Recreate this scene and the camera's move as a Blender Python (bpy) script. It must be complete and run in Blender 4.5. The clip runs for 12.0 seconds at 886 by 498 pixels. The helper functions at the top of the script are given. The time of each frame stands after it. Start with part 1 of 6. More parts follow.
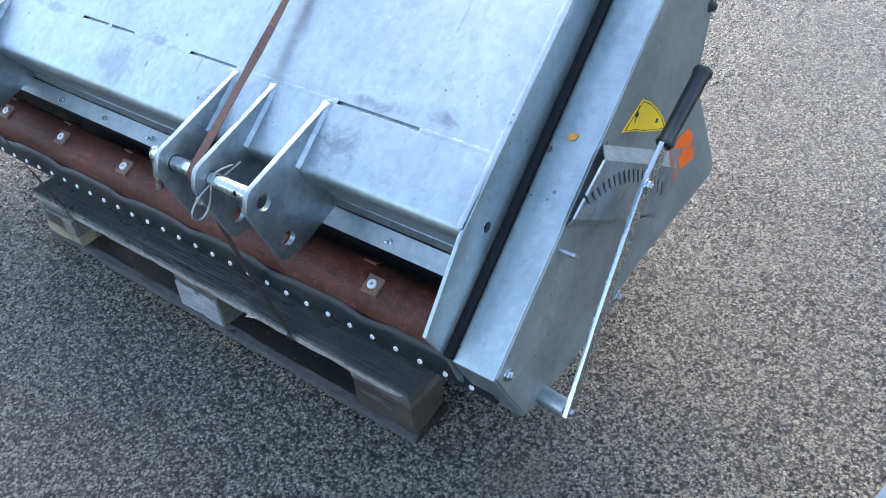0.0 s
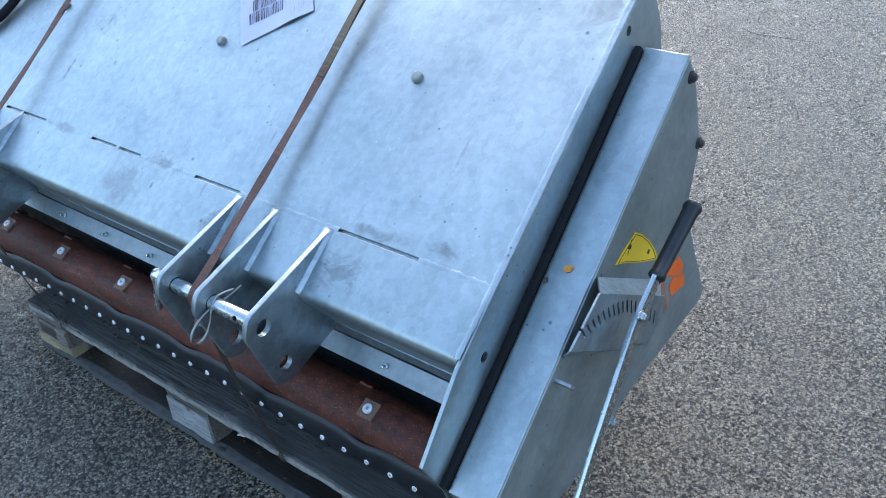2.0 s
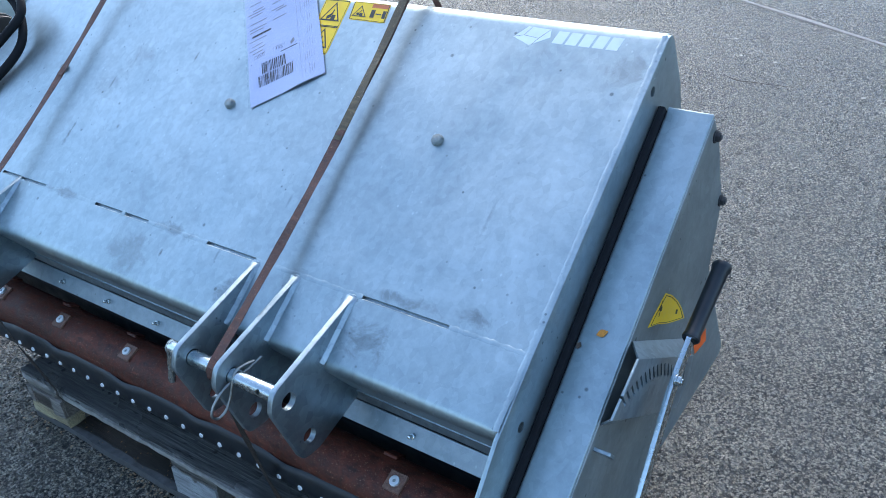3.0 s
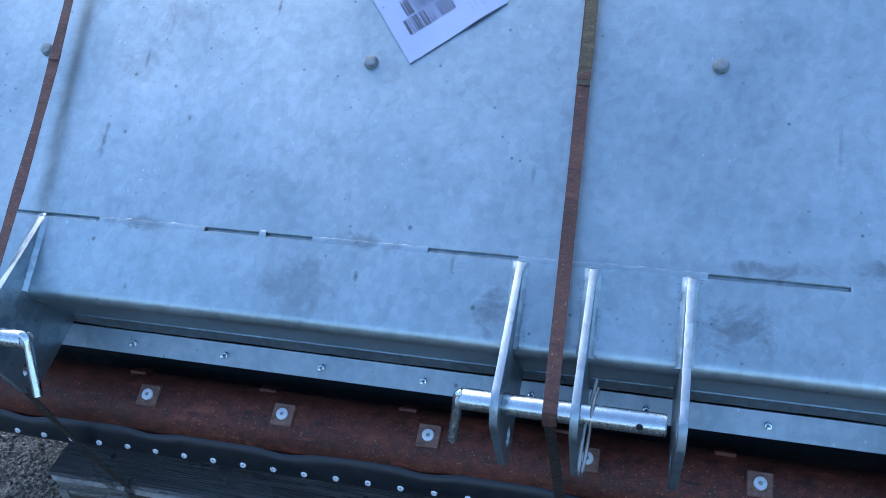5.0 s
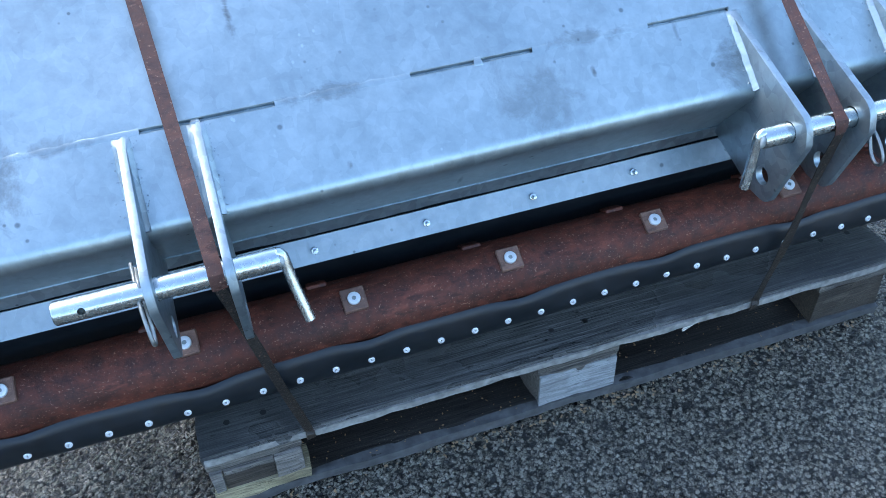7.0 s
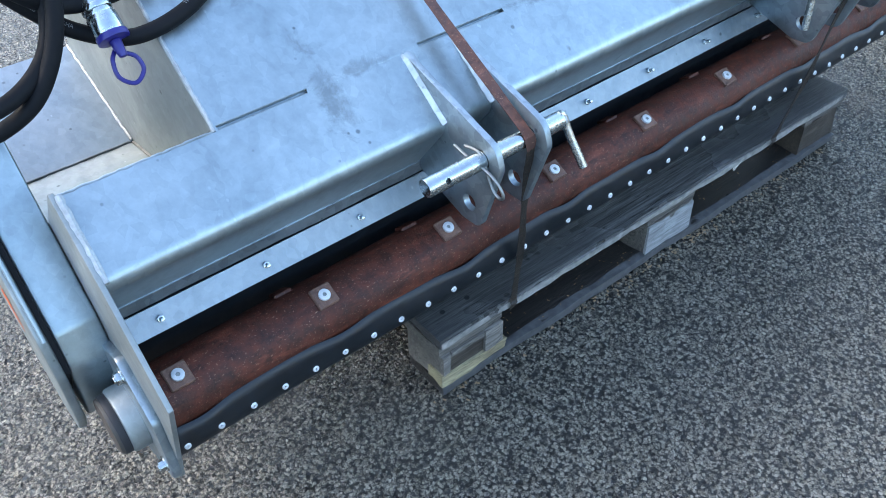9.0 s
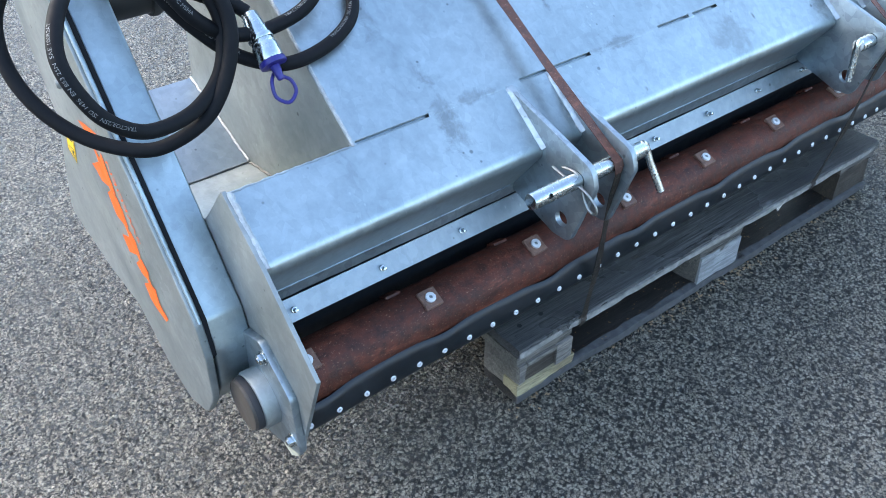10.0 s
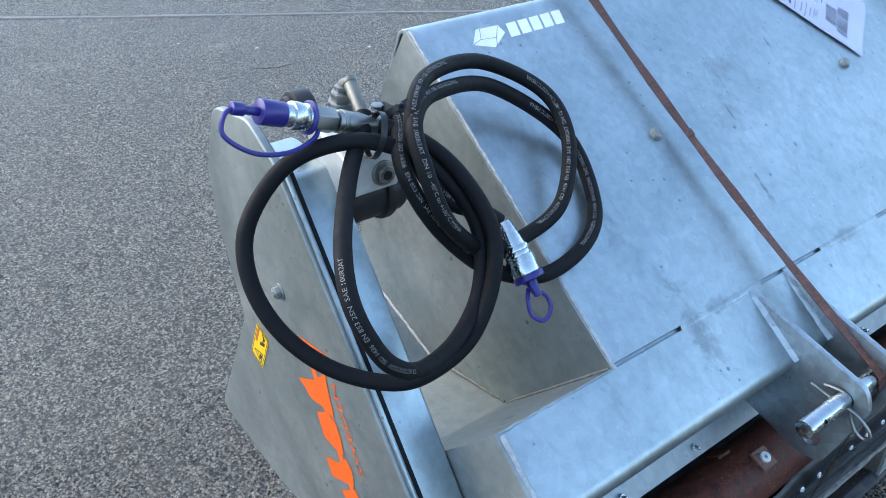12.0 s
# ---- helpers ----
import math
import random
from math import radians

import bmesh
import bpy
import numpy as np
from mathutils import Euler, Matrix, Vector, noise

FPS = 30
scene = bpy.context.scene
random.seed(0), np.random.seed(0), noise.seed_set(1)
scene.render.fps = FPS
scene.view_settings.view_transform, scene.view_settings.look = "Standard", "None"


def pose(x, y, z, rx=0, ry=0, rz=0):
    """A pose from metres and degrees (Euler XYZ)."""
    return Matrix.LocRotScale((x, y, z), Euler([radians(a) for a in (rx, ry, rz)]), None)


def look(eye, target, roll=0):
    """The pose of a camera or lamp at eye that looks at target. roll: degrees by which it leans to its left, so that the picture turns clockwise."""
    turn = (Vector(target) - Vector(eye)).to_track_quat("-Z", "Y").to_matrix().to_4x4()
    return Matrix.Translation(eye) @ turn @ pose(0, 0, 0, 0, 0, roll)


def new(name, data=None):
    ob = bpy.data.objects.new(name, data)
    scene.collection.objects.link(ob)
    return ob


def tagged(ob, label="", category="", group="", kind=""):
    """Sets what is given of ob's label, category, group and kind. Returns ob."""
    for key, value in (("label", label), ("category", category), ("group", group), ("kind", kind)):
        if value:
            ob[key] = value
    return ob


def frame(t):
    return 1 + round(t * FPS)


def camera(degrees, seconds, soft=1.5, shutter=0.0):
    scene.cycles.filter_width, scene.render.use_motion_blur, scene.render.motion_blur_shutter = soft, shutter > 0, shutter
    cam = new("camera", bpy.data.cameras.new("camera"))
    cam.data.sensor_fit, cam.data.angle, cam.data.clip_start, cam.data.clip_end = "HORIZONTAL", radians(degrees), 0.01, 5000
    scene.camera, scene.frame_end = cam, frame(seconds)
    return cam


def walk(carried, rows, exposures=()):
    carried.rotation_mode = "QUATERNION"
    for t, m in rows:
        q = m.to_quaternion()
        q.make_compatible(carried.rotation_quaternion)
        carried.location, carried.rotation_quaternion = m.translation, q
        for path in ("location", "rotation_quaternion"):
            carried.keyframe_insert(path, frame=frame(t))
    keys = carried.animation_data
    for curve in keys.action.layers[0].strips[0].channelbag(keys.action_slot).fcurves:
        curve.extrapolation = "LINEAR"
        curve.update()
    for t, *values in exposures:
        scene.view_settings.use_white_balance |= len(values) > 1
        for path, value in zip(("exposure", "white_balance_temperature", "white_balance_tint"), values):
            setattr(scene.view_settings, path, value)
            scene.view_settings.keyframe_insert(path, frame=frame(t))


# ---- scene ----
cam = camera(54.8, 12.0, 0.9)
PATH = [
    (0, (1.329, -0.682, 1.281), (0.304, 0.471, 0.008), -6.6),
    (0.5, (1.331, -0.681, 1.283), (0.296, 0.497, 0.042), -6.2),
    (1, (1.33, -0.679, 1.288), (0.283, 0.53, 0.088), -5.7),
    (1.5, (1.324, -0.677, 1.307), (0.262, 0.57, 0.16), -5.2),
    (2, (1.314, -0.683, 1.331), (0.243, 0.606, 0.24), -4.7),
    (2.5, (1.289, -0.691, 1.351), (0.223, 0.643, 0.31), -4.5),
    (2.7, (1.27, -0.696, 1.355), (0.211, 0.655, 0.329), -4.5),
    (4.3, (0.745, -0.702, 1.328), (-0.029, 0.815, 0.279), -4.9),
    (4.5, (0.639, -0.717, 1.326), (-0.046, 0.814, 0.238), -4.8),
    (5, (0.377, -0.757, 1.302), (-0.08, 0.782, 0.108), -4.7),
    (5.5, (0.147, -0.725, 1.224), (-0.079, 0.802, -0.048), -4.4),
    (6, (-0.06, -0.72, 1.199), (-0.064, 0.764, -0.141), -4.0),
    (6.5, (-0.267, -0.809, 1.203), (-0.066, 0.641, -0.16), -3.6),
    (7, (-0.45, -0.783, 1.187), (-0.036, 0.624, -0.173), -3.0),
    (7.5, (-0.618, -0.703, 1.188), (-0.063, 0.622, -0.203), -3.5),
    (7.7, (-0.692, -0.675, 1.188), (-0.08, 0.595, -0.23), -3.7),
    (9.3, (-1.26, -0.794, 1.239), (-0.335, 0.387, -0.083), -1.5),
    (9.5, (-1.311, -0.811, 1.251), (-0.384, 0.394, -0.048), -1.1),
    (10, (-1.384, -0.799, 1.264), (-0.433, 0.447, 0.022), -0.3),
    (10.5, (-1.449, -0.652, 1.275), (-0.429, 0.615, 0.11), -0.2),
    (11, (-1.517, -0.51, 1.298), (-0.453, 0.779, 0.201), 0.1),
    (11.5, (-1.547, -0.446, 1.309), (-0.474, 0.87, 0.252), 0.5),
    (12, (-1.546, -0.42, 1.312), (-0.48, 0.914, 0.271), 0.8),
]
EXPOSURES = [(0, 2.55, 7150, 11), (1.5, 2.3, 6800, 9), (2.5, 1.95, 6450, 6), (4.5, 1.62, 5550, 7), (5.5, 2.05, 5600, 11), (6.5, 2.42, 5900, 12), (7, 2.5, 6250, 7), (7.7, 2.55, 6150, 5), (9.5, 2.65, 6900, 9), (10.5, 2.5, 6900, 8), (12, 2.12, 6650, 7)]
walk(cam, [(t, look(eye, target, roll)) for t, eye, target, roll in PATH], EXPOSURES)

# ---- light ----
SUN_EL, SUN_ROT = radians(39), radians(322)
world = bpy.data.worlds.new("sky")
scene.world = world
world.use_nodes = True
wn = world.node_tree.nodes
sky = wn.new("ShaderNodeTexSky")
sky.sky_type, sky.sun_disc = "NISHITA", False
sky.sun_elevation, sky.sun_rotation = SUN_EL, SUN_ROT
sky.air_density, sky.dust_density, sky.ozone_density = 1.0, 1.2, 1.5
world.node_tree.links.new(sky.outputs[0], wn["Background"].inputs[0])
wn["Background"].inputs[1].default_value = 0.15
sun = new("sun", bpy.data.lights.new("sun", "SUN"))
sun.data.energy, sun.data.angle, sun.data.color = 0.32, radians(50), (1.0, 0.84, 0.66)
sun.rotation_euler = Vector((-math.sin(SUN_ROT) * math.cos(SUN_EL), -math.cos(SUN_ROT) * math.cos(SUN_EL), -math.sin(SUN_EL))).to_track_quat("-Z", "Y").to_euler()


# ---- materials ----
class Mat:
    """A node material built up step by step."""

    def __init__(self, name, color=(0.5, 0.5, 0.5), rough=0.5, metal=0.0):
        self.m = bpy.data.materials.new(name)
        self.m.use_nodes = True
        self.t = self.m.node_tree
        self.b = self.t.nodes["Principled BSDF"]
        self.b.inputs["Base Color"].default_value = (*color, 1)
        self.b.inputs["Roughness"].default_value = rough
        self.b.inputs["Metallic"].default_value = metal
        self.co = self.t.nodes.new("ShaderNodeTexCoord").outputs["Object"]

    def node(self, kind, **values):
        n = self.t.nodes.new(kind)
        for k, v in values.items():
            n.inputs[k].default_value = v
        return n

    def link(self, a, b):
        self.t.links.new(a, b)

    def stretch(self, sx, sy, sz):
        n = self.node("ShaderNodeMapping", Scale=(sx, sy, sz))
        self.link(self.co, n.inputs["Vector"])
        return n.outputs[0]

    def noise(self, scale, detail=4.0, rough=0.55, at=None, warp=0.0):
        n = self.node("ShaderNodeTexNoise", Scale=scale, Detail=detail, Roughness=rough, Distortion=warp)
        self.link(at or self.co, n.inputs["Vector"])
        return n.outputs["Fac"]

    def cells(self, scale, feature="F1", out="Distance", at=None, rand=1.0):
        n = self.node("ShaderNodeTexVoronoi", Scale=scale, Randomness=rand)
        n.feature = feature
        self.link(at or self.co, n.inputs["Vector"])
        return n.outputs[out]

    def ramp(self, fac, *stops):
        n = self.node("ShaderNodeValToRGB")
        e = n.color_ramp.elements
        while len(e) < len(stops):
            e.new(0.5)
        for el, (p, c) in zip(e, stops):
            el.position = p
            el.color = (c, c, c, 1) if isinstance(c, (int, float)) else (*c, 1)
        self.link(fac, n.inputs[0])
        return n.outputs[0]

    def mix(self, fac, a, b, how="MIX"):
        n = self.t.nodes.new("ShaderNodeMix")
        n.data_type, n.blend_type = "RGBA", how
        for v, i in ((fac, 0), (a, 6), (b, 7)):
            if isinstance(v, (int, float)):
                n.inputs[i].default_value = v if i == 0 else (v, v, v, 1)
            elif isinstance(v, tuple):
                n.inputs[i].default_value = (*v, 1)
            else:
                self.link(v, n.inputs[i])
        return n.outputs[2]

    def calc(self, how, a, b):
        n = self.t.nodes.new("ShaderNodeMath")
        n.operation = how
        for v, i in ((a, 0), (b, 1)):
            if isinstance(v, (int, float)):
                n.inputs[i].default_value = v
            else:
                self.link(v, n.inputs[i])
        return n.outputs[0]

    def chance(self):
        return self.t.nodes.new("ShaderNodeObjectInfo").outputs["Random"]

    def color(self, c):
        self.link(c, self.b.inputs["Base Color"])
        return self

    def rough(self, r):
        self.link(r, self.b.inputs["Roughness"])
        return self

    def bump(self, height, strength=0.5, dist=0.001):
        n = self.node("ShaderNodeBump", Strength=strength, Distance=dist)
        self.link(height, n.inputs["Height"])
        if self.b.inputs["Normal"].is_linked:
            self.link(self.b.inputs["Normal"].links[0].from_socket, n.inputs["Normal"])
        self.link(n.outputs[0], self.b.inputs["Normal"])
        return self


def galvanized(name, lo, hi, r_lo, r_hi, metal=0.9, stains=(), leaf_size=0.12):
    """Hot-dip zinc: cloudy patches, faint streaks, pits and dark drips."""
    m = Mat(name, metal=metal)
    cloud = m.noise(5.5, 5, 0.6, warp=0.6)
    grain = m.noise(70, 3, 0.6)
    streak = m.noise(9, 4, 0.6, at=m.stretch(1.6, 0.7, 0.7), warp=2.0)
    base = m.mix(m.ramp(cloud, (0.3, 0.0), (0.7, 1.0)), lo, hi)
    base = m.mix(m.ramp(streak, (0.55, 0.0), (0.75, 0.35)), base, tuple(0.78 * c for c in lo))
    pits = m.cells(17, rand=1.0)
    spots = m.calc("MULTIPLY", m.ramp(pits, (0.035, 1.0), (0.07, 0.0)), m.ramp(m.noise(6, 2), (0.36, 0.0), (0.44, 0.85)))
    drips = m.cells(13, at=m.stretch(1.0, 0.22, 0.22))
    drip = m.calc("MULTIPLY", m.ramp(drips, (0.03, 1.0), (0.06, 0.0)), m.ramp(m.noise(4, 2), (0.48, 0.0), (0.56, 0.75)))
    base = m.mix(spots, base, tuple(0.4 * c for c in lo))
    base = m.mix(drip, base, tuple(0.5 * c for c in lo))
    base = m.mix(0.25, base, m.ramp(grain, (0.3, 0.5), (0.7, 1.0)), "MULTIPLY")
    base = m.mix(0.4, base, m.ramp(m.noise(3.0, 8, 0.68, warp=0.8), (0.36, 0.76), (0.58, 1.0)), "MULTIPLY")
    bloom = m.noise(6.5, 9, 0.72, warp=0.5)
    base = m.mix(m.ramp(bloom, (0.48, 0.0), (0.66, 0.18)), base, tuple(min(1, 1.22 * c) for c in hi))
    base = m.mix(m.ramp(m.noise(11, 9, 0.75, warp=0.3), (0.34, 0.20), (0.46, 0.0)), base, tuple(0.72 * c for c in lo))
    spangle = m.t.nodes.new("ShaderNodeRGBToBW")
    m.link(m.cells(90, out="Color", at=m.stretch(1.0, 0.8, 0.8)), spangle.inputs[0])
    base = m.mix(1.0, base, m.ramp(spangle.outputs[0], (0.2, 1.0 - 0.5 * leaf_size), (0.8, 1.0 + 0.3 * leaf_size)), "MULTIPLY")
    base = m.mix(0.35, base, m.ramp(m.noise(38, 9, 0.75, warp=0.4), (0.36, 0.89), (0.62, 1.04)), "MULTIPLY")
    base = m.mix(m.ramp(m.noise(24, 8, 0.8, warp=1.5), (0.60, 0.0), (0.68, 0.2)), base, tuple(min(1, 1.15 * c) for c in hi))
    speck = m.calc("MULTIPLY", m.ramp(m.cells(45), (0.06, 1.0), (0.12, 0.0)), m.ramp(m.noise(9, 3), (0.5, 0.0), (0.6, 0.75)))
    base = m.mix(speck, base, tuple(0.35 * c for c in lo))
    splash = m.calc("MULTIPLY", m.ramp(m.cells(75, at=m.stretch(1.0, 0.8, 0.55)), (0.09, 1.0), (0.16, 0.0)), m.ramp(m.noise(7, 3), (0.56, 0.0), (0.64, 0.4)))
    base = m.mix(splash, base, tuple(min(1, 1.35 * c) for c in hi))
    for (x, y, z), (sx, sy, sz), k in stains:
        d = m.node("ShaderNodeVectorMath")
        d.operation = "SUBTRACT"
        d.inputs[1].default_value = (x, y, z)
        m.link(m.co, d.inputs[0])
        s = m.node("ShaderNodeVectorMath")
        s.operation = "DIVIDE"
        s.inputs[1].default_value = (sx, sy, sz)
        m.link(d.outputs[0], s.inputs[0])
        ln = m.node("ShaderNodeVectorMath")
        ln.operation = "LENGTH"
        m.link(s.outputs[0], ln.inputs[0])
        edge = m.calc("ADD", m.calc("MULTIPLY", ln.outputs["Value"], 0.75), m.calc("MULTIPLY", m.noise(16, 8, 0.72, warp=0.6), 2.4))
        fade = m.calc("MULTIPLY", m.ramp(m.calc("MULTIPLY", edge, 0.5), (0.66, k), (0.84, 0.0)), m.ramp(m.noise(45, 6, 0.75), (0.36, 0.62), (0.54, 1.0)))
        base = m.mix(fade, base, (0.16, 0.18, 0.18))
    m.color(base)
    m.rough(m.ramp(m.mix(0.4, cloud, grain), (0.3, r_lo), (0.7, r_hi)))
    m.bump(m.noise(3.0, 2), 0.35, 0.006)
    m.bump(grain, 0.25, 0.0006)
    m.bump(spots, -0.3, 0.001)
    return m.m


def slope(x, u):
    return (x, 0.8 * u, 0.56 + 0.6 * u)


ZINC = galvanized("galvanized_sheet", (0.335, 0.41, 0.43), (0.43, 0.505, 0.525), 0.30, 0.46, 0.9, (
    (slope(-0.066, 0.065), (0.105, 0.085, 0.085), 0.45), (slope(0.196, 0.05), (0.04, 0.055, 0.055), 0.75), (slope(0.494, 0.062), (0.075, 0.05, 0.05), 0.72),
    (slope(0.52, 0.139), (0.10, 0.018, 0.018), 0.62), (slope(0.655, 0.150), (0.06, 0.035, 0.035), 0.72), (slope(0.72, 0.585), (0.05, 0.06, 0.06), 0.45),
    (slope(-0.70, 0.11), (0.04, 0.14, 0.12), 0.65), (slope(-0.415, 0.255), (0.009, 0.060, 0.060), 1.0), (slope(-0.182, 0.477), (0.006, 0.03, 0.03), 1.0),
    (slope(-0.74, 0.33), (0.03, 0.13, 0.12), 0.5), (slope(-0.335, 0.464), (0.09, 0.05, 0.05), 0.4), (slope(-0.379, 0.376), (0.06, 0.05, 0.05), 0.35),
    (slope(-0.33, 0.124), (0.10, 0.018, 0.018), 0.6), (slope(0.01, 0.124), (0.09, 0.016, 0.016), 0.55), (slope(-0.63, 0.124), (0.08, 0.016, 0.016), 0.55),
    (slope(-0.32, 0.029), (0.009, 0.014, 0.014), 0.9), (slope(0.011, 0.079), (0.007, 0.02, 0.02), 0.9), (slope(-0.285, 0.288), (0.006, 0.007, 0.007), 0.9), (slope(0.60, 0.305), (0.007, 0.06, 0.06), 0.5)))
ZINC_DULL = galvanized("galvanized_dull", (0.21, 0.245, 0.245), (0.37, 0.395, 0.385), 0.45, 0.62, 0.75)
ZINC_BAR = galvanized("galvanized_flat_bar", (0.23, 0.285, 0.32), (0.34, 0.39, 0.425), 0.4, 0.55, 0.85)
ZINC_PLATE = galvanized("galvanized_thick_plate", (0.28, 0.345, 0.375), (0.41, 0.475, 0.505), 0.34, 0.5, 0.9, (), 0.28)


def plain(name, color, rough, metal=0.0, vary=0.25, scale=60.0, bump=0.2, dist=0.0006):
    m = Mat(name, color, rough, metal)
    n = m.noise(scale, 4)
    big = m.noise(scale / 9, 3)
    c = m.mix(m.ramp(n, (0.3, 0.0), (0.7, 1.0)), tuple(c * (1 - vary) for c in color), tuple(min(1, c * (1 + vary)) for c in color))
    m.color(m.mix(m.ramp(big, (0.35, 0.0), (0.7, 0.35)), c, tuple(c * 0.7 for c in color)))
    m.rough(m.ramp(n, (0.3, max(0.02, rough - 0.08)), (0.7, min(1, rough + 0.1))))
    m.bump(n, bump, dist)
    return m.m


SHINY = plain("bright_zinc_plating", (0.50, 0.55, 0.56), 0.22, 1.0, 0.08, 120)
RIVET_METAL = plain("pale_rivet_metal", (0.66, 0.68, 0.69), 0.5, 0.35, 0.08, 200)
WELD = plain("weld_metal", (0.42, 0.45, 0.45), 0.6, 0.7, 0.3, 150, 0.8, 0.0012)
RUBBER = plain("black_rubber", (0.0045, 0.0075, 0.0105), 0.42, 0.0, 0.4, 40)
RUBBER.node_tree.nodes["Principled BSDF"].inputs["Specular IOR Level"].default_value = 0.12
RUBBER_STRIP = plain("black_sealing_rubber", (0.008, 0.009, 0.011), 0.75, 0.0, 0.4, 40)
HOSE = plain("black_hose_rubber", (0.004, 0.0046, 0.006), 0.68, 0.0, 0.3, 90, 0.3)
for rubber in (RUBBER, RUBBER_STRIP, HOSE):
    rubber.node_tree.nodes["Principled BSDF"].inputs["Specular IOR Level"].default_value = 0.5 if rubber == RUBBER else 0.2
DARK = plain("dark_shade_and_fittings", (0.02, 0.02, 0.022), 0.7, 0.0)
BLUE = plain("blue_plastic", (0.018, 0.016, 0.16), 0.35, 0.0, 0.12)
YELLOW = plain("yellow_vinyl", (0.86, 0.54, 0.012), 0.4, 0.0, 0.06)
BLACK_INK = plain("black_print", (0.02, 0.02, 0.02), 0.5, 0.0, 0.1)
ORANGE = plain("orange_vinyl", (0.75, 0.11, 0.005), 0.6, 0.0, 0.06)
WHITE_PRINT = plain("white_vinyl", (0.74, 0.78, 0.80), 0.45, 0.0, 0.05)
PAPER = plain("white_paper", (0.38, 0.43, 0.62), 0.55, 0.0, 0.03)
GREY_INK = plain("grey_print", (0.2, 0.2, 0.22), 0.55, 0.0, 0.1)
RED_PRINT = plain("red_brown_print", (0.5, 0.12, 0.03), 0.5, 0.0, 0.1)
HOSE_PRINT = plain("pale_hose_print", (0.17, 0.178, 0.18), 0.6, 0.0, 0.5, 150)
MOTOR_BLACK = plain("black_motor_paint", (0.014, 0.014, 0.015), 0.5, 0.0, 0.3)
OLIVE_STEEL = plain("dull_olive_plating", (0.17, 0.175, 0.155), 0.5, 0.8, 0.2, 90)
ALUMINIUM = plain("cast_aluminium", (0.60, 0.615, 0.60), 0.5, 0.45, 0.15, 60)
STEEL = plain("machined_steel", (0.28, 0.29, 0.285), 0.45, 1.0, 0.15, 90)


def rusty(name, a, b, rough, scale=60):
    m = Mat(name, a, rough, 0.0)
    n1, n2 = m.noise(scale, 5, 0.65), m.noise(7, 4, 0.6, at=m.stretch(0.5, 1.6, 1.6))
    c = m.mix(m.ramp(n1, (0.32, 0.0), (0.68, 1.0)), a, b)
    c = m.mix(m.ramp(n2, (0.45, 0.0), (0.7, 0.6)), c, tuple(0.55 * k for k in a))
    drawn = m.stretch(0.35, 1.0, 1.0)
    scale_off = m.ramp(m.noise(28, 6, 0.7, at=drawn), (0.56, 0.0), (0.66, 0.7))
    c = m.mix(scale_off, c, tuple(min(1, 1.5 * k) for k in b))
    fleck = m.ramp(m.noise(380, 3, at=m.stretch(0.8, 1.0, 1.0)), (0.62, 0.0), (0.72, 0.5))
    c = m.mix(fleck, c, (0.42, 0.25, 0.16))
    c = m.mix(m.ramp(m.noise(95, 4, 0.7, at=drawn), (0.36, 0.5), (0.44, 0.0)), c, tuple(0.4 * k for k in a))
    m.color(c)
    m.rough(m.ramp(n1, (0.3, rough - 0.12), (0.7, rough + 0.2)))
    m.bump(n1, 0.8, 0.002)
    m.bump(m.noise(260, 2), 0.6, 0.001)
    return m.m


RUST = rusty("rusty_steel", (0.034, 0.0100, 0.0062), (0.118, 0.031, 0.017), 0.5)
RUST.node_tree.nodes["Principled BSDF"].inputs["Specular IOR Level"].default_value = 0.3
BOLT_GREY = plain("dull_grey_bolt", (0.22, 0.245, 0.24), 0.55, 0.6, 0.3, 120)
STRAP = rusty("rusty_strapping", (0.055, 0.022, 0.016), (0.115, 0.045, 0.029), 0.6, 90)
NUT_RUST = rusty("brown_scale", (0.12, 0.06, 0.042), (0.21, 0.115, 0.08), 0.55, 120)


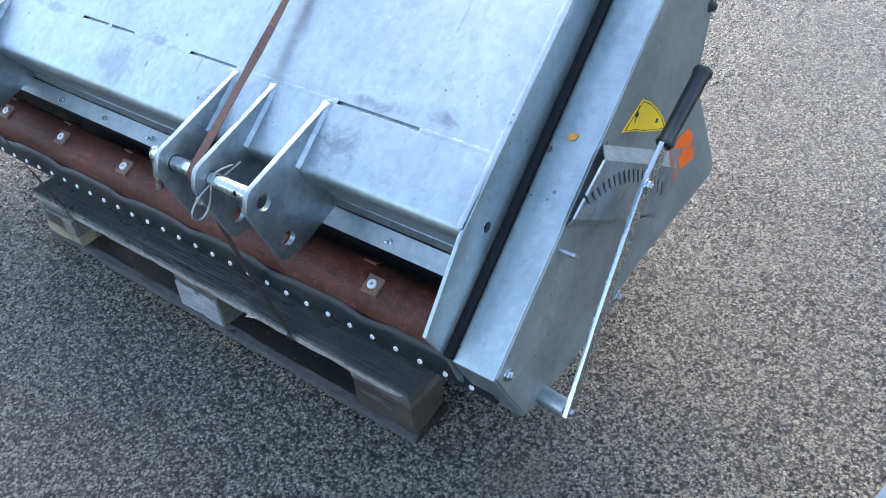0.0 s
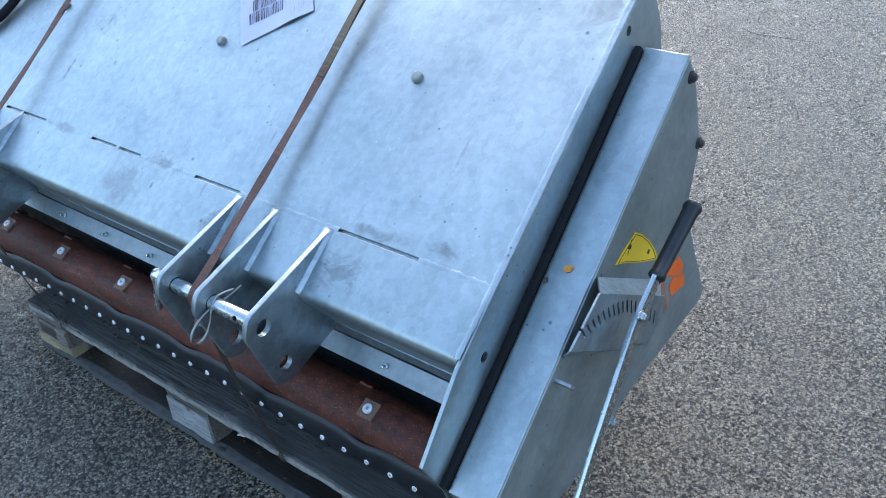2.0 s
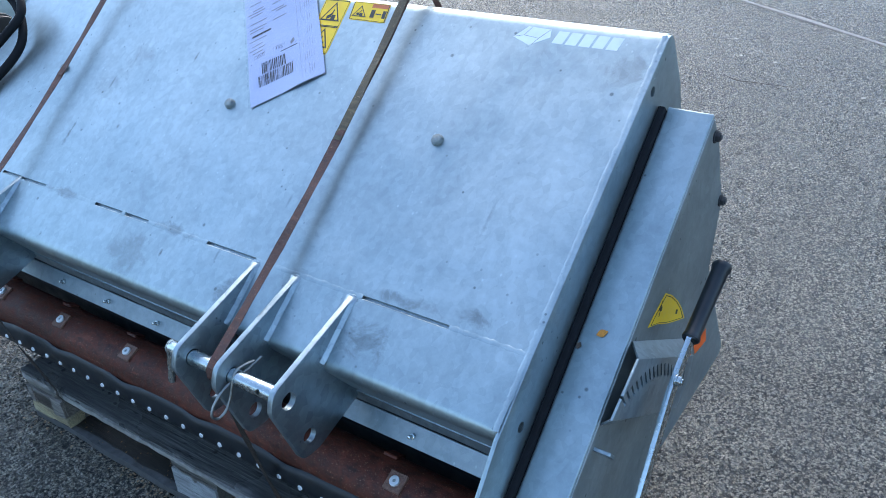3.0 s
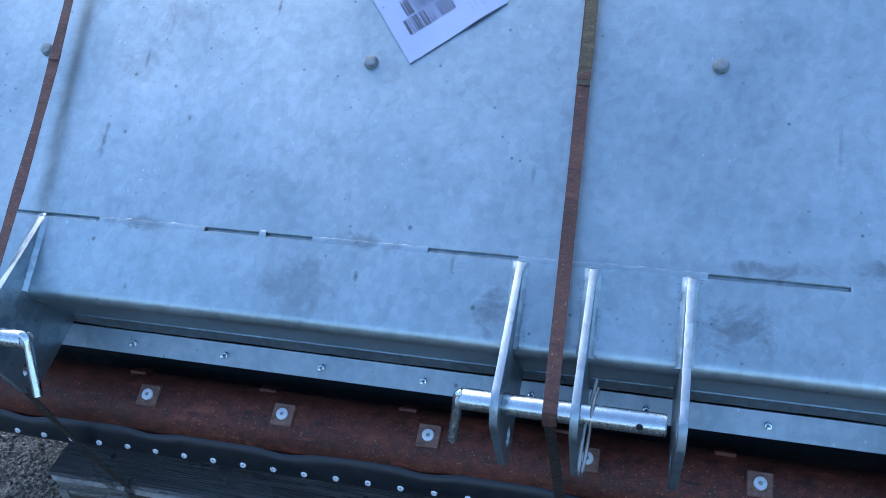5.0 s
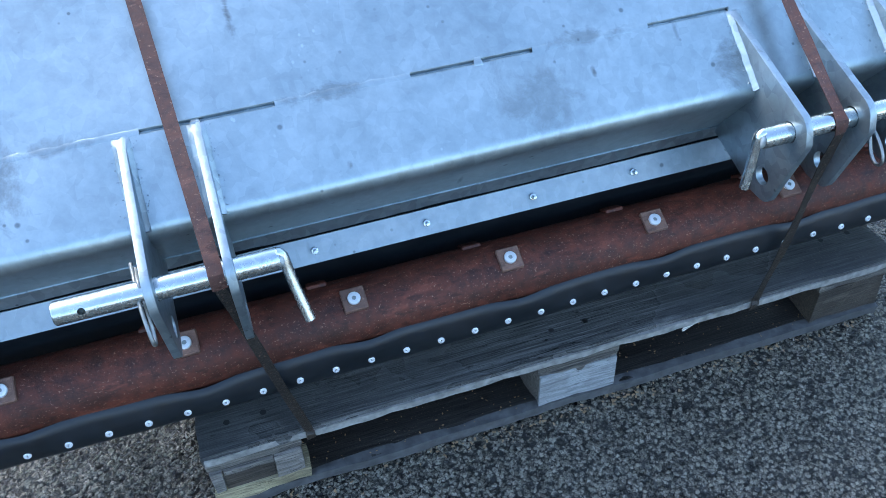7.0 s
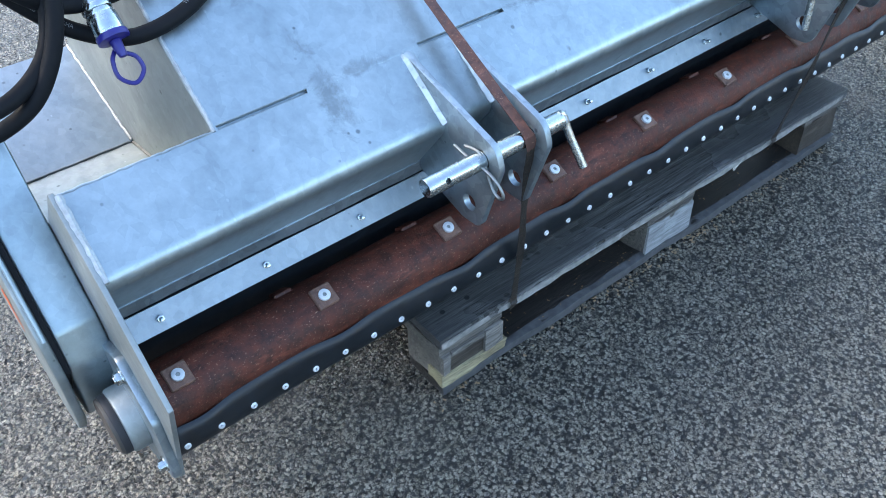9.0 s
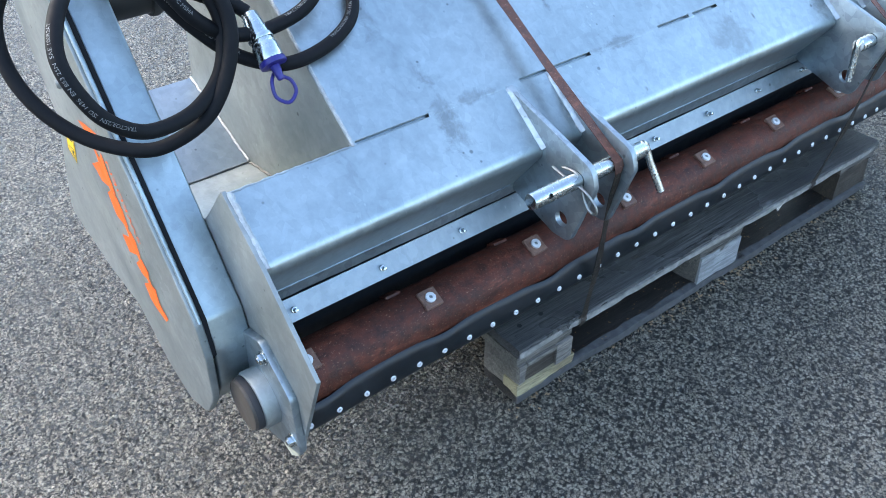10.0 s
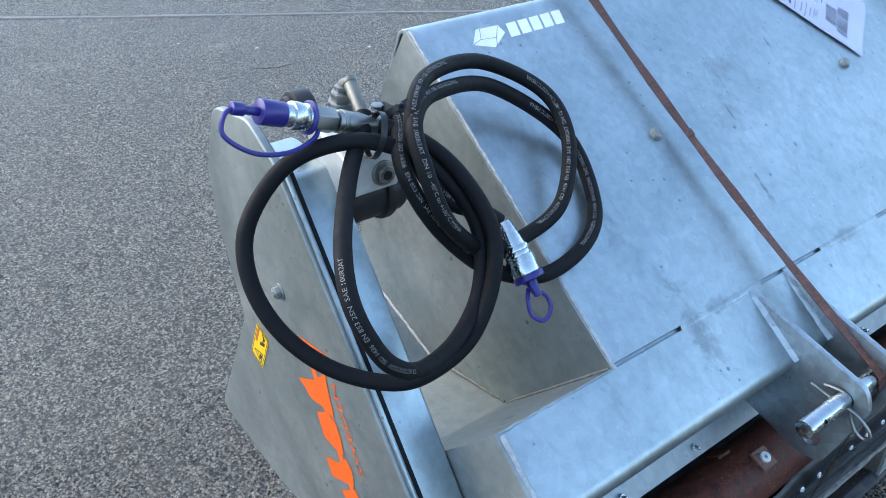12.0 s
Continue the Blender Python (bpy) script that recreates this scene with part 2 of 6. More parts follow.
def timber(name, dark, light, stain, rough=0.6):
    """Weathered, wet softwood with grain along x."""
    m = Mat(name, light, rough)
    shift = m.node("ShaderNodeVectorMath")
    comb = m.node("ShaderNodeCombineXYZ")
    rnd = m.chance()
    for i in range(3):
        m.link(m.calc("MULTIPLY", rnd, 17.0 + 5 * i), comb.inputs[i])
    m.link(m.co, shift.inputs[0])
    m.link(comb.outputs[0], shift.inputs[1])
    st = m.node("ShaderNodeMapping", Scale=(0.9, 40.0, 40.0))
    m.link(shift.outputs[0], st.inputs["Vector"])
    grain = m.noise(4, 6, 0.7, at=st.outputs[0], warp=0.15)
    fine = m.noise(13, 4, 0.65, at=st.outputs[0], warp=0.1)
    speck = m.noise(240, 3, 0.6, at=shift.outputs[0])
    patch = m.noise(5, 4, at=shift.outputs[0])
    c = m.mix(m.ramp(grain, (0.3, 0.0), (0.72, 1.0)), dark, light)
    c = m.mix(m.ramp(fine, (0.5, 0.0), (0.62, 0.5)), c, tuple(0.5 * k for k in dark))
    c = m.mix(m.ramp(fine, (0.36, 0.5), (0.44, 0.0)), c, tuple(1.25 * k for k in light))
    c = m.mix(m.ramp(speck, (0.62, 0.0), (0.70, 0.5)), c, tuple(0.5 * k for k in dark))
    c = m.mix(m.ramp(patch, (0.47, 0.0), (0.68, 0.7)), c, stain)
    rings = m.node("ShaderNodeTexWave", Scale=95.0, Distortion=16.0, Detail=4.0)
    rings.inputs["Detail Scale"].default_value = 0.5
    rings.bands_direction = "Y"
    tall = m.node("ShaderNodeMapping", Scale=(0.10, 1.0, 0.8))
    m.link(shift.outputs[0], tall.inputs["Vector"])
    m.link(tall.outputs[0], rings.inputs["Vector"])
    c = m.mix(0.35, c, m.ramp(rings.outputs["Fac"], (0.1, 0.45), (0.6, 1.1)), "MULTIPLY")
    dust = m.calc("MULTIPLY", m.ramp(m.noise(420, 2), (0.66, 0.0), (0.72, 0.6)), m.ramp(m.noise(8, 3), (0.45, 0.0), (0.6, 1.0)))
    c = m.mix(dust, c, (0.30, 0.24, 0.17))
    crack = m.noise(5, 2, 0.5, at=st.outputs[0], warp=0.5)
    c = m.mix(m.ramp(m.calc("ABSOLUTE", m.calc("SUBTRACT", crack, 0.5), 0.0), (0.004, 0.85), (0.014, 0.0)), c, tuple(0.3 * k for k in dark))
    m.color(c)
    m.rough(m.ramp(patch, (0.35, rough - 0.2), (0.65, rough + 0.12)))
    m.bump(grain, 0.5, 0.0018)
    m.bump(rings.outputs["Fac"], 0.25, 0.0006)
    m.bump(fine, 0.6, 0.0012)
    return m.m


WOOD_WET = timber("dark_wet_timber", (0.030, 0.031, 0.031), (0.165, 0.166, 0.160), (0.046, 0.048, 0.050), 0.34)
# Wet timber, blackened further for the shade under the deck.
WOOD_SOAKED_SHADED = timber("soaked_shaded_timber", (0.006, 0.006, 0.006), (0.045, 0.040, 0.035), (0.010, 0.009, 0.008), 0.45)
WOOD_EDGE = plain("pale_worn_timber_edge", (0.25, 0.24, 0.22), 0.7, 0.0, 0.45, 70, 0.8, 0.002)
WOOD_EDGE_WET = plain("grey_wet_timber_edge", (0.085, 0.085, 0.085), 0.5, 0.0, 0.45, 60, 0.8, 0.002)
WOOD_SLIVER = timber("fresh_pale_timber", (0.34, 0.31, 0.26), (0.6, 0.56, 0.48), (0.3, 0.27, 0.22), 0.6)
WOOD_DARK = timber("damp_brown_timber", (0.016, 0.013, 0.010), (0.13, 0.105, 0.08), (0.022, 0.018, 0.014), 0.5)
WOOD_GREY = timber("grey_split_timber", (0.09, 0.08, 0.068), (0.36, 0.33, 0.29), (0.10, 0.09, 0.075), 0.6)
WOOD_BLOCK = timber("grey_brown_timber", (0.045, 0.040, 0.034), (0.28, 0.255, 0.215), (0.035, 0.031, 0.026), 0.6)
WOOD_PALE = timber("pale_sawn_timber", (0.24, 0.26, 0.27), (0.42, 0.43, 0.43), (0.2, 0.2, 0.19), 0.6)
WOOD_YELLOW = timber("yellowish_broken_timber", (0.22, 0.18, 0.10), (0.5, 0.43, 0.26), (0.16, 0.13, 0.09), 0.65)


def asphalt():
    """Coarse wet asphalt: glossy rounded stones that lean each their own way, grit on them, black binder between and
    shade painted into the hollows.
    """
    m = Mat("wet_asphalt", (0.05, 0.05, 0.05), 0.3)
    warp = m.node("ShaderNodeVectorMath")
    n = m.node("ShaderNodeTexNoise", Scale=170.0, Detail=2.0)
    m.link(m.co, n.inputs["Vector"])
    sc = m.node("ShaderNodeVectorMath")
    sc.operation = "SCALE"
    sc.inputs["Scale"].default_value = 0.007
    m.link(n.outputs["Color"], sc.inputs[0])
    m.link(m.co, warp.inputs[0])
    m.link(sc.outputs[0], warp.inputs[1])
    at = warp.outputs[0]

    def stones(scale, lean, rise):
        """Height of domed stones that lean each their own way, the way to the stone's heart, and a value for each stone."""
        v = m.node("ShaderNodeTexVoronoi", Scale=scale)
        m.link(at, v.inputs["Vector"])
        away = m.node("ShaderNodeVectorMath")
        away.operation = "SUBTRACT"
        m.link(at, away.inputs[0])
        m.link(v.outputs["Position"], away.inputs[1])
        tilt = m.node("ShaderNodeVectorMath")
        tilt.operation = "SUBTRACT"
        tilt.inputs[1].default_value = (0.5, 0.5, 0.5)
        m.link(v.outputs["Color"], tilt.inputs[0])
        dot = m.node("ShaderNodeVectorMath")
        dot.operation = "DOT_PRODUCT"
        m.link(away.outputs[0], dot.inputs[0])
        m.link(tilt.outputs[0], dot.inputs[1])
        bw = m.t.nodes.new("ShaderNodeRGBToBW")
        m.link(v.outputs["Color"], bw.inputs[0])
        d = v.outputs["Distance"]
        dome = m.calc("MULTIPLY", m.calc("MULTIPLY", d, d), -rise)
        return m.calc("ADD", m.calc("MULTIPLY", dot.outputs["Value"], lean), dome), d, bw.outputs[0]

    big, far, hue = stones(STONE, 1.2, 0.0060)
    small, far2, hue2 = stones(STONE * 2.5, 0.9, 0.0009)
    lumps = m.noise(85, 2, 0.5)
    grit = m.noise(700, 2, 0.5)
    patch = m.noise(0.9, 5, 0.6)
    wet = m.noise(2.3, 4, 0.55)
    col = m.mix(m.ramp(hue, (0.25, 0.0), (0.75, 1.0)), (0.16, 0.142, 0.107), (0.36, 0.32, 0.242))
    col = m.mix(m.ramp(hue2, (0.28, 0.6), (0.5, 0.0)), col, (0.012, 0.012, 0.012))
    # Scattered pale stones, which also stand in for wet glints.
    col = m.mix(m.ramp(hue, (0.84, 0.0), (0.86, 0.3)), col, (0.50, 0.447, 0.35))
    col = m.mix(m.ramp(hue2, (0.84, 0.0), (0.86, 0.35)), col, (0.50, 0.447, 0.35))
    # Black binder in the gaps, then crevice and hollow shade painted over it.
    col = m.mix(m.ramp(far, (0.46, 0.0), (0.72, 0.97)), col, (0.004, 0.005, 0.005))
    col = m.mix(m.ramp(lumps, (0.34, 0.85), (0.45, 0.0)), col, (0.010, 0.010, 0.009))
    col = m.mix(m.ramp(patch, (0.4, 0.0), (0.7, 0.25)), col, (0.09, 0.083, 0.072))
    near = m.node("ShaderNodeVectorMath")
    near.operation = "DISTANCE"
    near.inputs[1].default_value = (0.81, 0.05, 0.0)
    m.link(m.co, near.inputs[0])
    soil = m.calc("ADD", m.calc("MULTIPLY", near.outputs["Value"], 5.0), m.noise(14, 5, 0.7))
    col = m.mix(m.ramp(soil, (0.55, 0.45), (1.1, 0.0)), col, (0.15, 0.10, 0.065))
    m.color(col)
    m.rough(m.ramp(m.mix(0.5, wet, grit), (0.3, 0.12), (0.7, 0.3)))
    m.b.inputs["Specular IOR Level"].default_value = 0.5
    m.bump(m.noise(9, 3), 0.3, 0.004)
    m.bump(lumps, 1.0, 0.007)
    m.bump(big, 1.0, 1.0)
    m.bump(small, 1.0, 1.0)
    m.bump(grit, 0.2, 0.0005)
    m.b.inputs["Coat Weight"].default_value = 0.22
    m.b.inputs["Coat IOR"].default_value = 1.5
    m.b.inputs["Coat Roughness"].default_value = 0.16
    m.link(m.b.inputs["Normal"].links[0].from_socket, m.b.inputs["Coat Normal"])
    return m.m


STONE = 160.0
ASPHALT = asphalt()
WELD_PALE = plain("pale_weld_metal", (0.40, 0.425, 0.425), 0.6, 0.6, 0.25, 150, 0.8, 0.0012)
DULL_WELD = plain("dull_grey_brown_weld", (0.20, 0.195, 0.172), 0.8, 0.1, 0.3, 150, 0.8, 0.0012)
WALL = plain("pale_unseen_wall", (0.40, 0.37, 0.32), 0.9, 0.0, 0.4, 4, 0.3, 0.02)
CAP_BROWN = plain("brown_bearing_cap", (0.055, 0.046, 0.038), 0.6, 0.0, 0.3, 60)
TIP_ZINC = plain("yellowish_zinc", (0.55, 0.55, 0.44), 0.55, 0.3, 0.15, 90)
CLEAR = Mat("clear_plastic_pouch", (0.95, 0.96, 0.97), 0.12)
CLEAR.b.inputs["Transmission Weight"].default_value = 1.0
CLEAR.b.inputs["IOR"].default_value = 1.15
CLEAR.bump(CLEAR.noise(30, 3), 0.3, 0.002)
CLEAR = CLEAR.m

# ---- building helpers ----


def mesh_of(name, bm, material, smooth=35):
    me = bpy.data.meshes.new(name)
    bmesh.ops.recalc_face_normals(bm, faces=bm.faces)
    bm.to_mesh(me)
    bm.free()
    if material:
        me.materials.append(material)
    me.shade_smooth()
    me.set_sharp_from_angle(angle=radians(smooth))
    return me


def part(name, bm, material, parent, label="", smooth=35):
    ob = new(name, mesh_of(name, bm, material, smooth))
    if parent:
        ob.parent = parent
    return tagged(ob, label)


def thing(name, label, category, group="", at=(0, 0, 0)):
    ob = new(name)
    ob.location = at
    ob.empty_display_size = 0.05
    return tagged(ob, label, category, group)


def bevelled(bm, width, segs=2, angle=40):
    if width > 0:
        edges = [e for e in bm.edges if len(e.link_faces) == 2 and e.calc_face_angle(0) > radians(angle)]
        bmesh.ops.bevel(bm, geom=edges, offset=width, segments=segs, affect="EDGES", profile=0.5, clamp_overlap=True)
    return bm


def solid(points, shift, bevel=0.0, segs=2, bm=None):
    """A polygon swept along the vector shift."""
    bm = bm or bmesh.new()
    shift = Vector(shift)
    a = [bm.verts.new(p) for p in points]
    b = [bm.verts.new(Vector(p) + shift) for p in points]
    bm.faces.new(a)
    bm.faces.new(b[::-1])
    for i in range(len(a)):
        j = (i + 1) % len(a)
        bm.faces.new((a[i], b[i], b[j], a[j]))
    bmesh.ops.recalc_face_normals(bm, faces=bm.faces)
    return bevelled(bm, bevel, segs)


def across(yz, x0, x1, bevel=0.0, segs=2):
    """An outline in y and z, swept along x."""
    return solid([(x0, y, z) for y, z in yz], (x1 - x0, 0, 0), bevel, segs)


def box(c, size, bevel=0.0, segs=2, turn=None):
    bm = bmesh.new()
    bmesh.ops.create_cube(bm, size=1.0)
    bmesh.ops.scale(bm, vec=size, verts=bm.verts)
    bevelled(bm, bevel, segs)
    m = Matrix.Translation(c)
    if turn:
        m = m @ turn
    bmesh.ops.transform(bm, matrix=m, verts=bm.verts)
    return bm


def rod(a, b, r, segs=20, bevel=0.0, r2=None):
    a, b = Vector(a), Vector(b)
    bm = bmesh.new()
    bmesh.ops.create_cone(bm, cap_ends=True, segments=segs, radius1=r, radius2=r if r2 is None else r2, depth=(b - a).length)
    bevelled(bm, bevel, 2, 60)
    bmesh.ops.transform(bm, matrix=Matrix.Translation((a + b) / 2) @ (b - a).to_track_quat("Z", "Y").to_matrix().to_4x4(), verts=bm.verts)
    return bm


def joined(*bms):
    out = bmesh.new()
    for bm in bms:
        me = bpy.data.meshes.new("tmp")
        bm.to_mesh(me)
        bm.free()
        out.from_mesh(me)
        bpy.data.meshes.remove(me)
    return out


def glide(points, steps=8, closed=False):
    """A smooth line through points."""
    p = [Vector(q) for q in points]
    n = len(p)
    out = []
    for i in range(n if closed else n - 1):
        a, b, c, d = (p[k % n] if closed else p[min(max(k, 0), n - 1)] for k in (i - 1, i, i + 1, i + 2))
        for s in range(steps):
            t = s / steps
            out.append(0.5 * (2 * b + (c - a) * t + (2 * a - 5 * b + 4 * c - d) * t * t + (3 * b - a - 3 * c + d) * t ** 3))
    if not closed:
        out.append(p[-1])
    return out


def sweep(line, section, up=None, closed=False, scale=None):
    """A section (points in a plane: side, up) carried along a line."""
    line = [Vector(p) for p in line]
    bm = bmesh.new()
    rings = []
    n = len(line)
    side = None
    for i, p in enumerate(line):
        t = (line[(i + 1) % n] - line[i - 1]) if closed or 0 < i < n - 1 else (line[1] - line[0] if i == 0 else line[-1] - line[-2])
        t.normalize()
        if up is not None:
            side = t.cross(Vector(up)).normalized()
        elif side is None:
            side = t.orthogonal().normalized()
        else:
            side = (side - t * side.dot(t)).normalized()
        upv = side.cross(t)
        k = scale(i / (n - 1)) if scale else 1.0
        rings.append([bm.verts.new(p + side * a * k + upv * b * k) for a, b in section])
    m = len(section)
    for i in range(n if closed else n - 1):
        r, s = rings[i], rings[(i + 1) % n]
        for j in range(m):
            bm.faces.new((r[j], r[(j + 1) % m], s[(j + 1) % m], s[j]))
    if not closed:
        bm.faces.new(rings[0])
        bm.faces.new(rings[-1][::-1])
    bmesh.ops.recalc_face_normals(bm, faces=bm.faces)
    return bm


def circle(r, n=12):
    return [(r * math.cos(2 * math.pi * i / n), r * math.sin(2 * math.pi * i / n)) for i in range(n)]


def arc(c, r, a0, a1, n=6):
    return [(c[0] + r * math.cos(radians(a0 + (a1 - a0) * i / n)), c[1] + r * math.sin(radians(a0 + (a1 - a0) * i / n))) for i in range(n + 1)]


def rounded(outline, radii, n=5):
    """An outline with its corners rounded, by the radius of each."""
    out = []
    k = len(outline)
    for i, r in enumerate(radii):
        p, a, b = Vector(outline[i]), Vector(outline[i - 1]), Vector(outline[(i + 1) % k])
        if r <= 0:
            out.append(tuple(p))
            continue
        u, v = (a - p).normalized(), (b - p).normalized()
        half = math.acos(max(-1, min(1, u.dot(v)))) / 2
        d = min(r / math.tan(half), 0.49 * (a - p).length, 0.49 * (b - p).length)
        s, e = p + u * d, p + v * d
        for j in range(n + 1):
            t = j / n
            out.append(tuple((1 - t) ** 2 * s + 2 * t * (1 - t) * p + t * t * e))
    return out


def bent(profile, thick):
    """The outline of a sheet of that thickness that follows an open profile, which is its outer side (the sheet lies to its right)."""
    p = [Vector(q) for q in profile]
    inner = []
    for i in range(len(p)):
        d = (p[min(i + 1, len(p) - 1)] - p[max(i - 1, 0)]).normalized()
        inner.append(p[i] + Vector((d.y, -d.x)) * thick)
    return [tuple(q) for q in p] + [tuple(q) for q in inner[::-1]]


def pierced(ob, cutters):
    """Cuts the closed shapes out of an object's mesh."""
    cut = new("cutter", mesh_of("cutter", joined(*cutters), None))
    mod = ob.modifiers.new("cut", "BOOLEAN")
    mod.operation, mod.object, mod.solver = "DIFFERENCE", cut, "EXACT"
    dg = bpy.context.evaluated_depsgraph_get()
    me = bpy.data.meshes.new_from_object(ob.evaluated_get(dg))
    old = ob.data
    ob.modifiers.clear()
    ob.data = me
    bpy.data.meshes.remove(old)
    bpy.data.objects.remove(cut)
    me.shade_smooth()
    me.set_sharp_from_angle(angle=radians(35))
    return ob


# the machine lies tipped: u runs up its top plate, v stands out from it, u = v = 0 at the front fold
TIP = 0.56


def on(x, u, v=0.0):
    return Vector((x, 0.8 * u - 0.6 * v, TIP + 0.6 * u + 0.8 * v))


def yz(u, v=0.0):
    return (0.8 * u - 0.6 * v, TIP + 0.6 * u + 0.8 * v)


# ---- ground ----
def steps(a, fine_a, fine_b, b, fine, coarse, below, above):
    """Places along one axis: fine in the middle, wider and wider outside."""
    mid = list(np.arange(fine_a, fine_b, fine))
    lo, x, d = [], fine_a, fine
    while x > a:
        d = min(coarse, d * 1.25) if x > fine_a - below else d * 1.6
        x -= d
        lo.append(x)
    hi, x, d = [], mid[-1], fine
    while x < b:
        d = min(coarse, d * 1.25) if x < fine_b + above else d * 1.6
        x += d
        hi.append(x)
    return np.array(lo[::-1] + mid + hi)


def ground_sheet():
    """One sheet to the horizon, with real stones in the stretch round the pallet."""
    rng = np.random.default_rng(4)
    xs, ys = steps(-400, -1.9, 1.65, 400, 0.0039, 0.009, 0.8, 0.8), steps(-400, -0.62, 1.1, 400, 0.0039, 0.0085, 0.6, 3.9)
    X, Y = np.meshgrid(xs, ys)
    cell, n = 0.0075, 1024
    jx, jy, hh = rng.random((n, n)), rng.random((n, n)), rng.random((n, n))
    gx, gy = np.floor(X / cell).astype(int), np.floor(Y / cell).astype(int)
    best, second, top = np.full(X.shape, 9.0), np.full(X.shape, 9.0), np.zeros(X.shape)
    for dx in (-1, 0, 1):
        for dy in (-1, 0, 1):
            cx, cy = gx + dx, gy + dy
            kx, ky = cx % n, cy % n
            d = np.hypot(X / cell - cx - jx[ky, kx], Y / cell - cy - jy[ky, kx])
            near = d < best
            second = np.where(near, best, np.minimum(second, d))
            top = np.where(near, hh[ky, kx], top)
            best = np.where(near, d, best)
    gap = np.clip((second - best) * 2.2, 0, 1)
    soft = rng.random((256, 256))
    def smooth(scale):
        u, v = X / scale, Y / scale
        i, j = np.floor(u).astype(int), np.floor(v).astype(int)
        f, g = u - i, v - j
        f, g = f * f * (3 - 2 * f), g * g * (3 - 2 * g)
        at = lambda p, q: soft[q % 256, p % 256]
        return (at(i, j) * (1 - f) + at(i + 1, j) * f) * (1 - g) + (at(i, j + 1) * (1 - f) + at(i + 1, j + 1) * f) * g
    Z = 0.5 * (0.0062 + 0.0010 * np.clip((Y - 0.8) / 2.0, 0, 1)) * gap * (0.25 + top) + 0.0022 * smooth(0.021) + 0.002 * smooth(0.09) + 0.0011 * smooth(0.0075) - 0.0082
    edge = np.clip(np.minimum(np.minimum(X + 2.7, 2.45 - X), np.minimum(Y + 1.2, 5.0 - Y)) / 0.9, 0, 1)
    Z = Z * edge - 0.003 * (1 - edge)
    h, w = X.shape
    me = bpy.data.meshes.new("ground")
    me.vertices.add(h * w)
    me.vertices.foreach_set("co", np.stack([X, Y, Z], -1).astype(np.float32).ravel())
    idx = np.arange(h * w).reshape(h, w)
    quads = np.stack([idx[:-1, :-1], idx[:-1, 1:], idx[1:, 1:], idx[1:, :-1]], -1).reshape(-1, 4)
    me.loops.add(quads.size)
    me.polygons.add(len(quads))
    me.polygons.foreach_set("loop_start", np.arange(0, quads.size, 4, dtype=np.int32))
    me.loops.foreach_set("vertex_index", quads.astype(np.int32).ravel())
    me.update(calc_edges=True)
    me.materials.append(ASPHALT)
    me.shade_smooth()
    return me


ground = new("ground", ground_sheet())
# Unseen ring wall, added to block low sky glow and bounce warm light.
surround = new("surrounding_wall", mesh_of("surrounding_wall", sweep([(24 * math.cos(2 * math.pi * k / 64), 24 * math.sin(2 * math.pi * k / 64), 2.5) for k in range(64)], [(-0.1, -2.6), (0.1, -2.6), (0.1, 0.6), (-0.1, 0.6)], up=(0, 0, 1), closed=True), WALL))
tagged(surround, "unseen pale ring wall added against the horizon glow", "wall", kind="structure")
tagged(ground, "coarse wet dark grey asphalt yard", "ground", kind="structure")


JOINT = plain("pale_asphalt_joint", (0.14, 0.13, 0.118), 0.5, 0.0, 0.5, 90, 0.8, 0.003)


def joint_line():
    """A low, uneven ridge of paler asphalt where two lanes meet."""
    rnd = random.Random(9)
    line = []
    for i in range(60):
        x = -9.0 + 18.0 * i / 59
        line.append(Vector((x, 4.07 - 0.645 * x + rnd.uniform(-0.012, 0.012), -0.0045)))
    k = [rnd.uniform(0.7, 1.25) for _ in line]
    return sweep(line, [(-0.022, -0.003), (0.022, -0.003), (0.014, 0.005), (-0.014, 0.005)], up=(0, 0, 1), scale=lambda t: k[round(t * 59)])


joint = new("asphalt_joint", mesh_of("asphalt_joint", joint_line(), JOINT))
tagged(joint, "pale worn joint line in the asphalt", "joint", kind="structure")


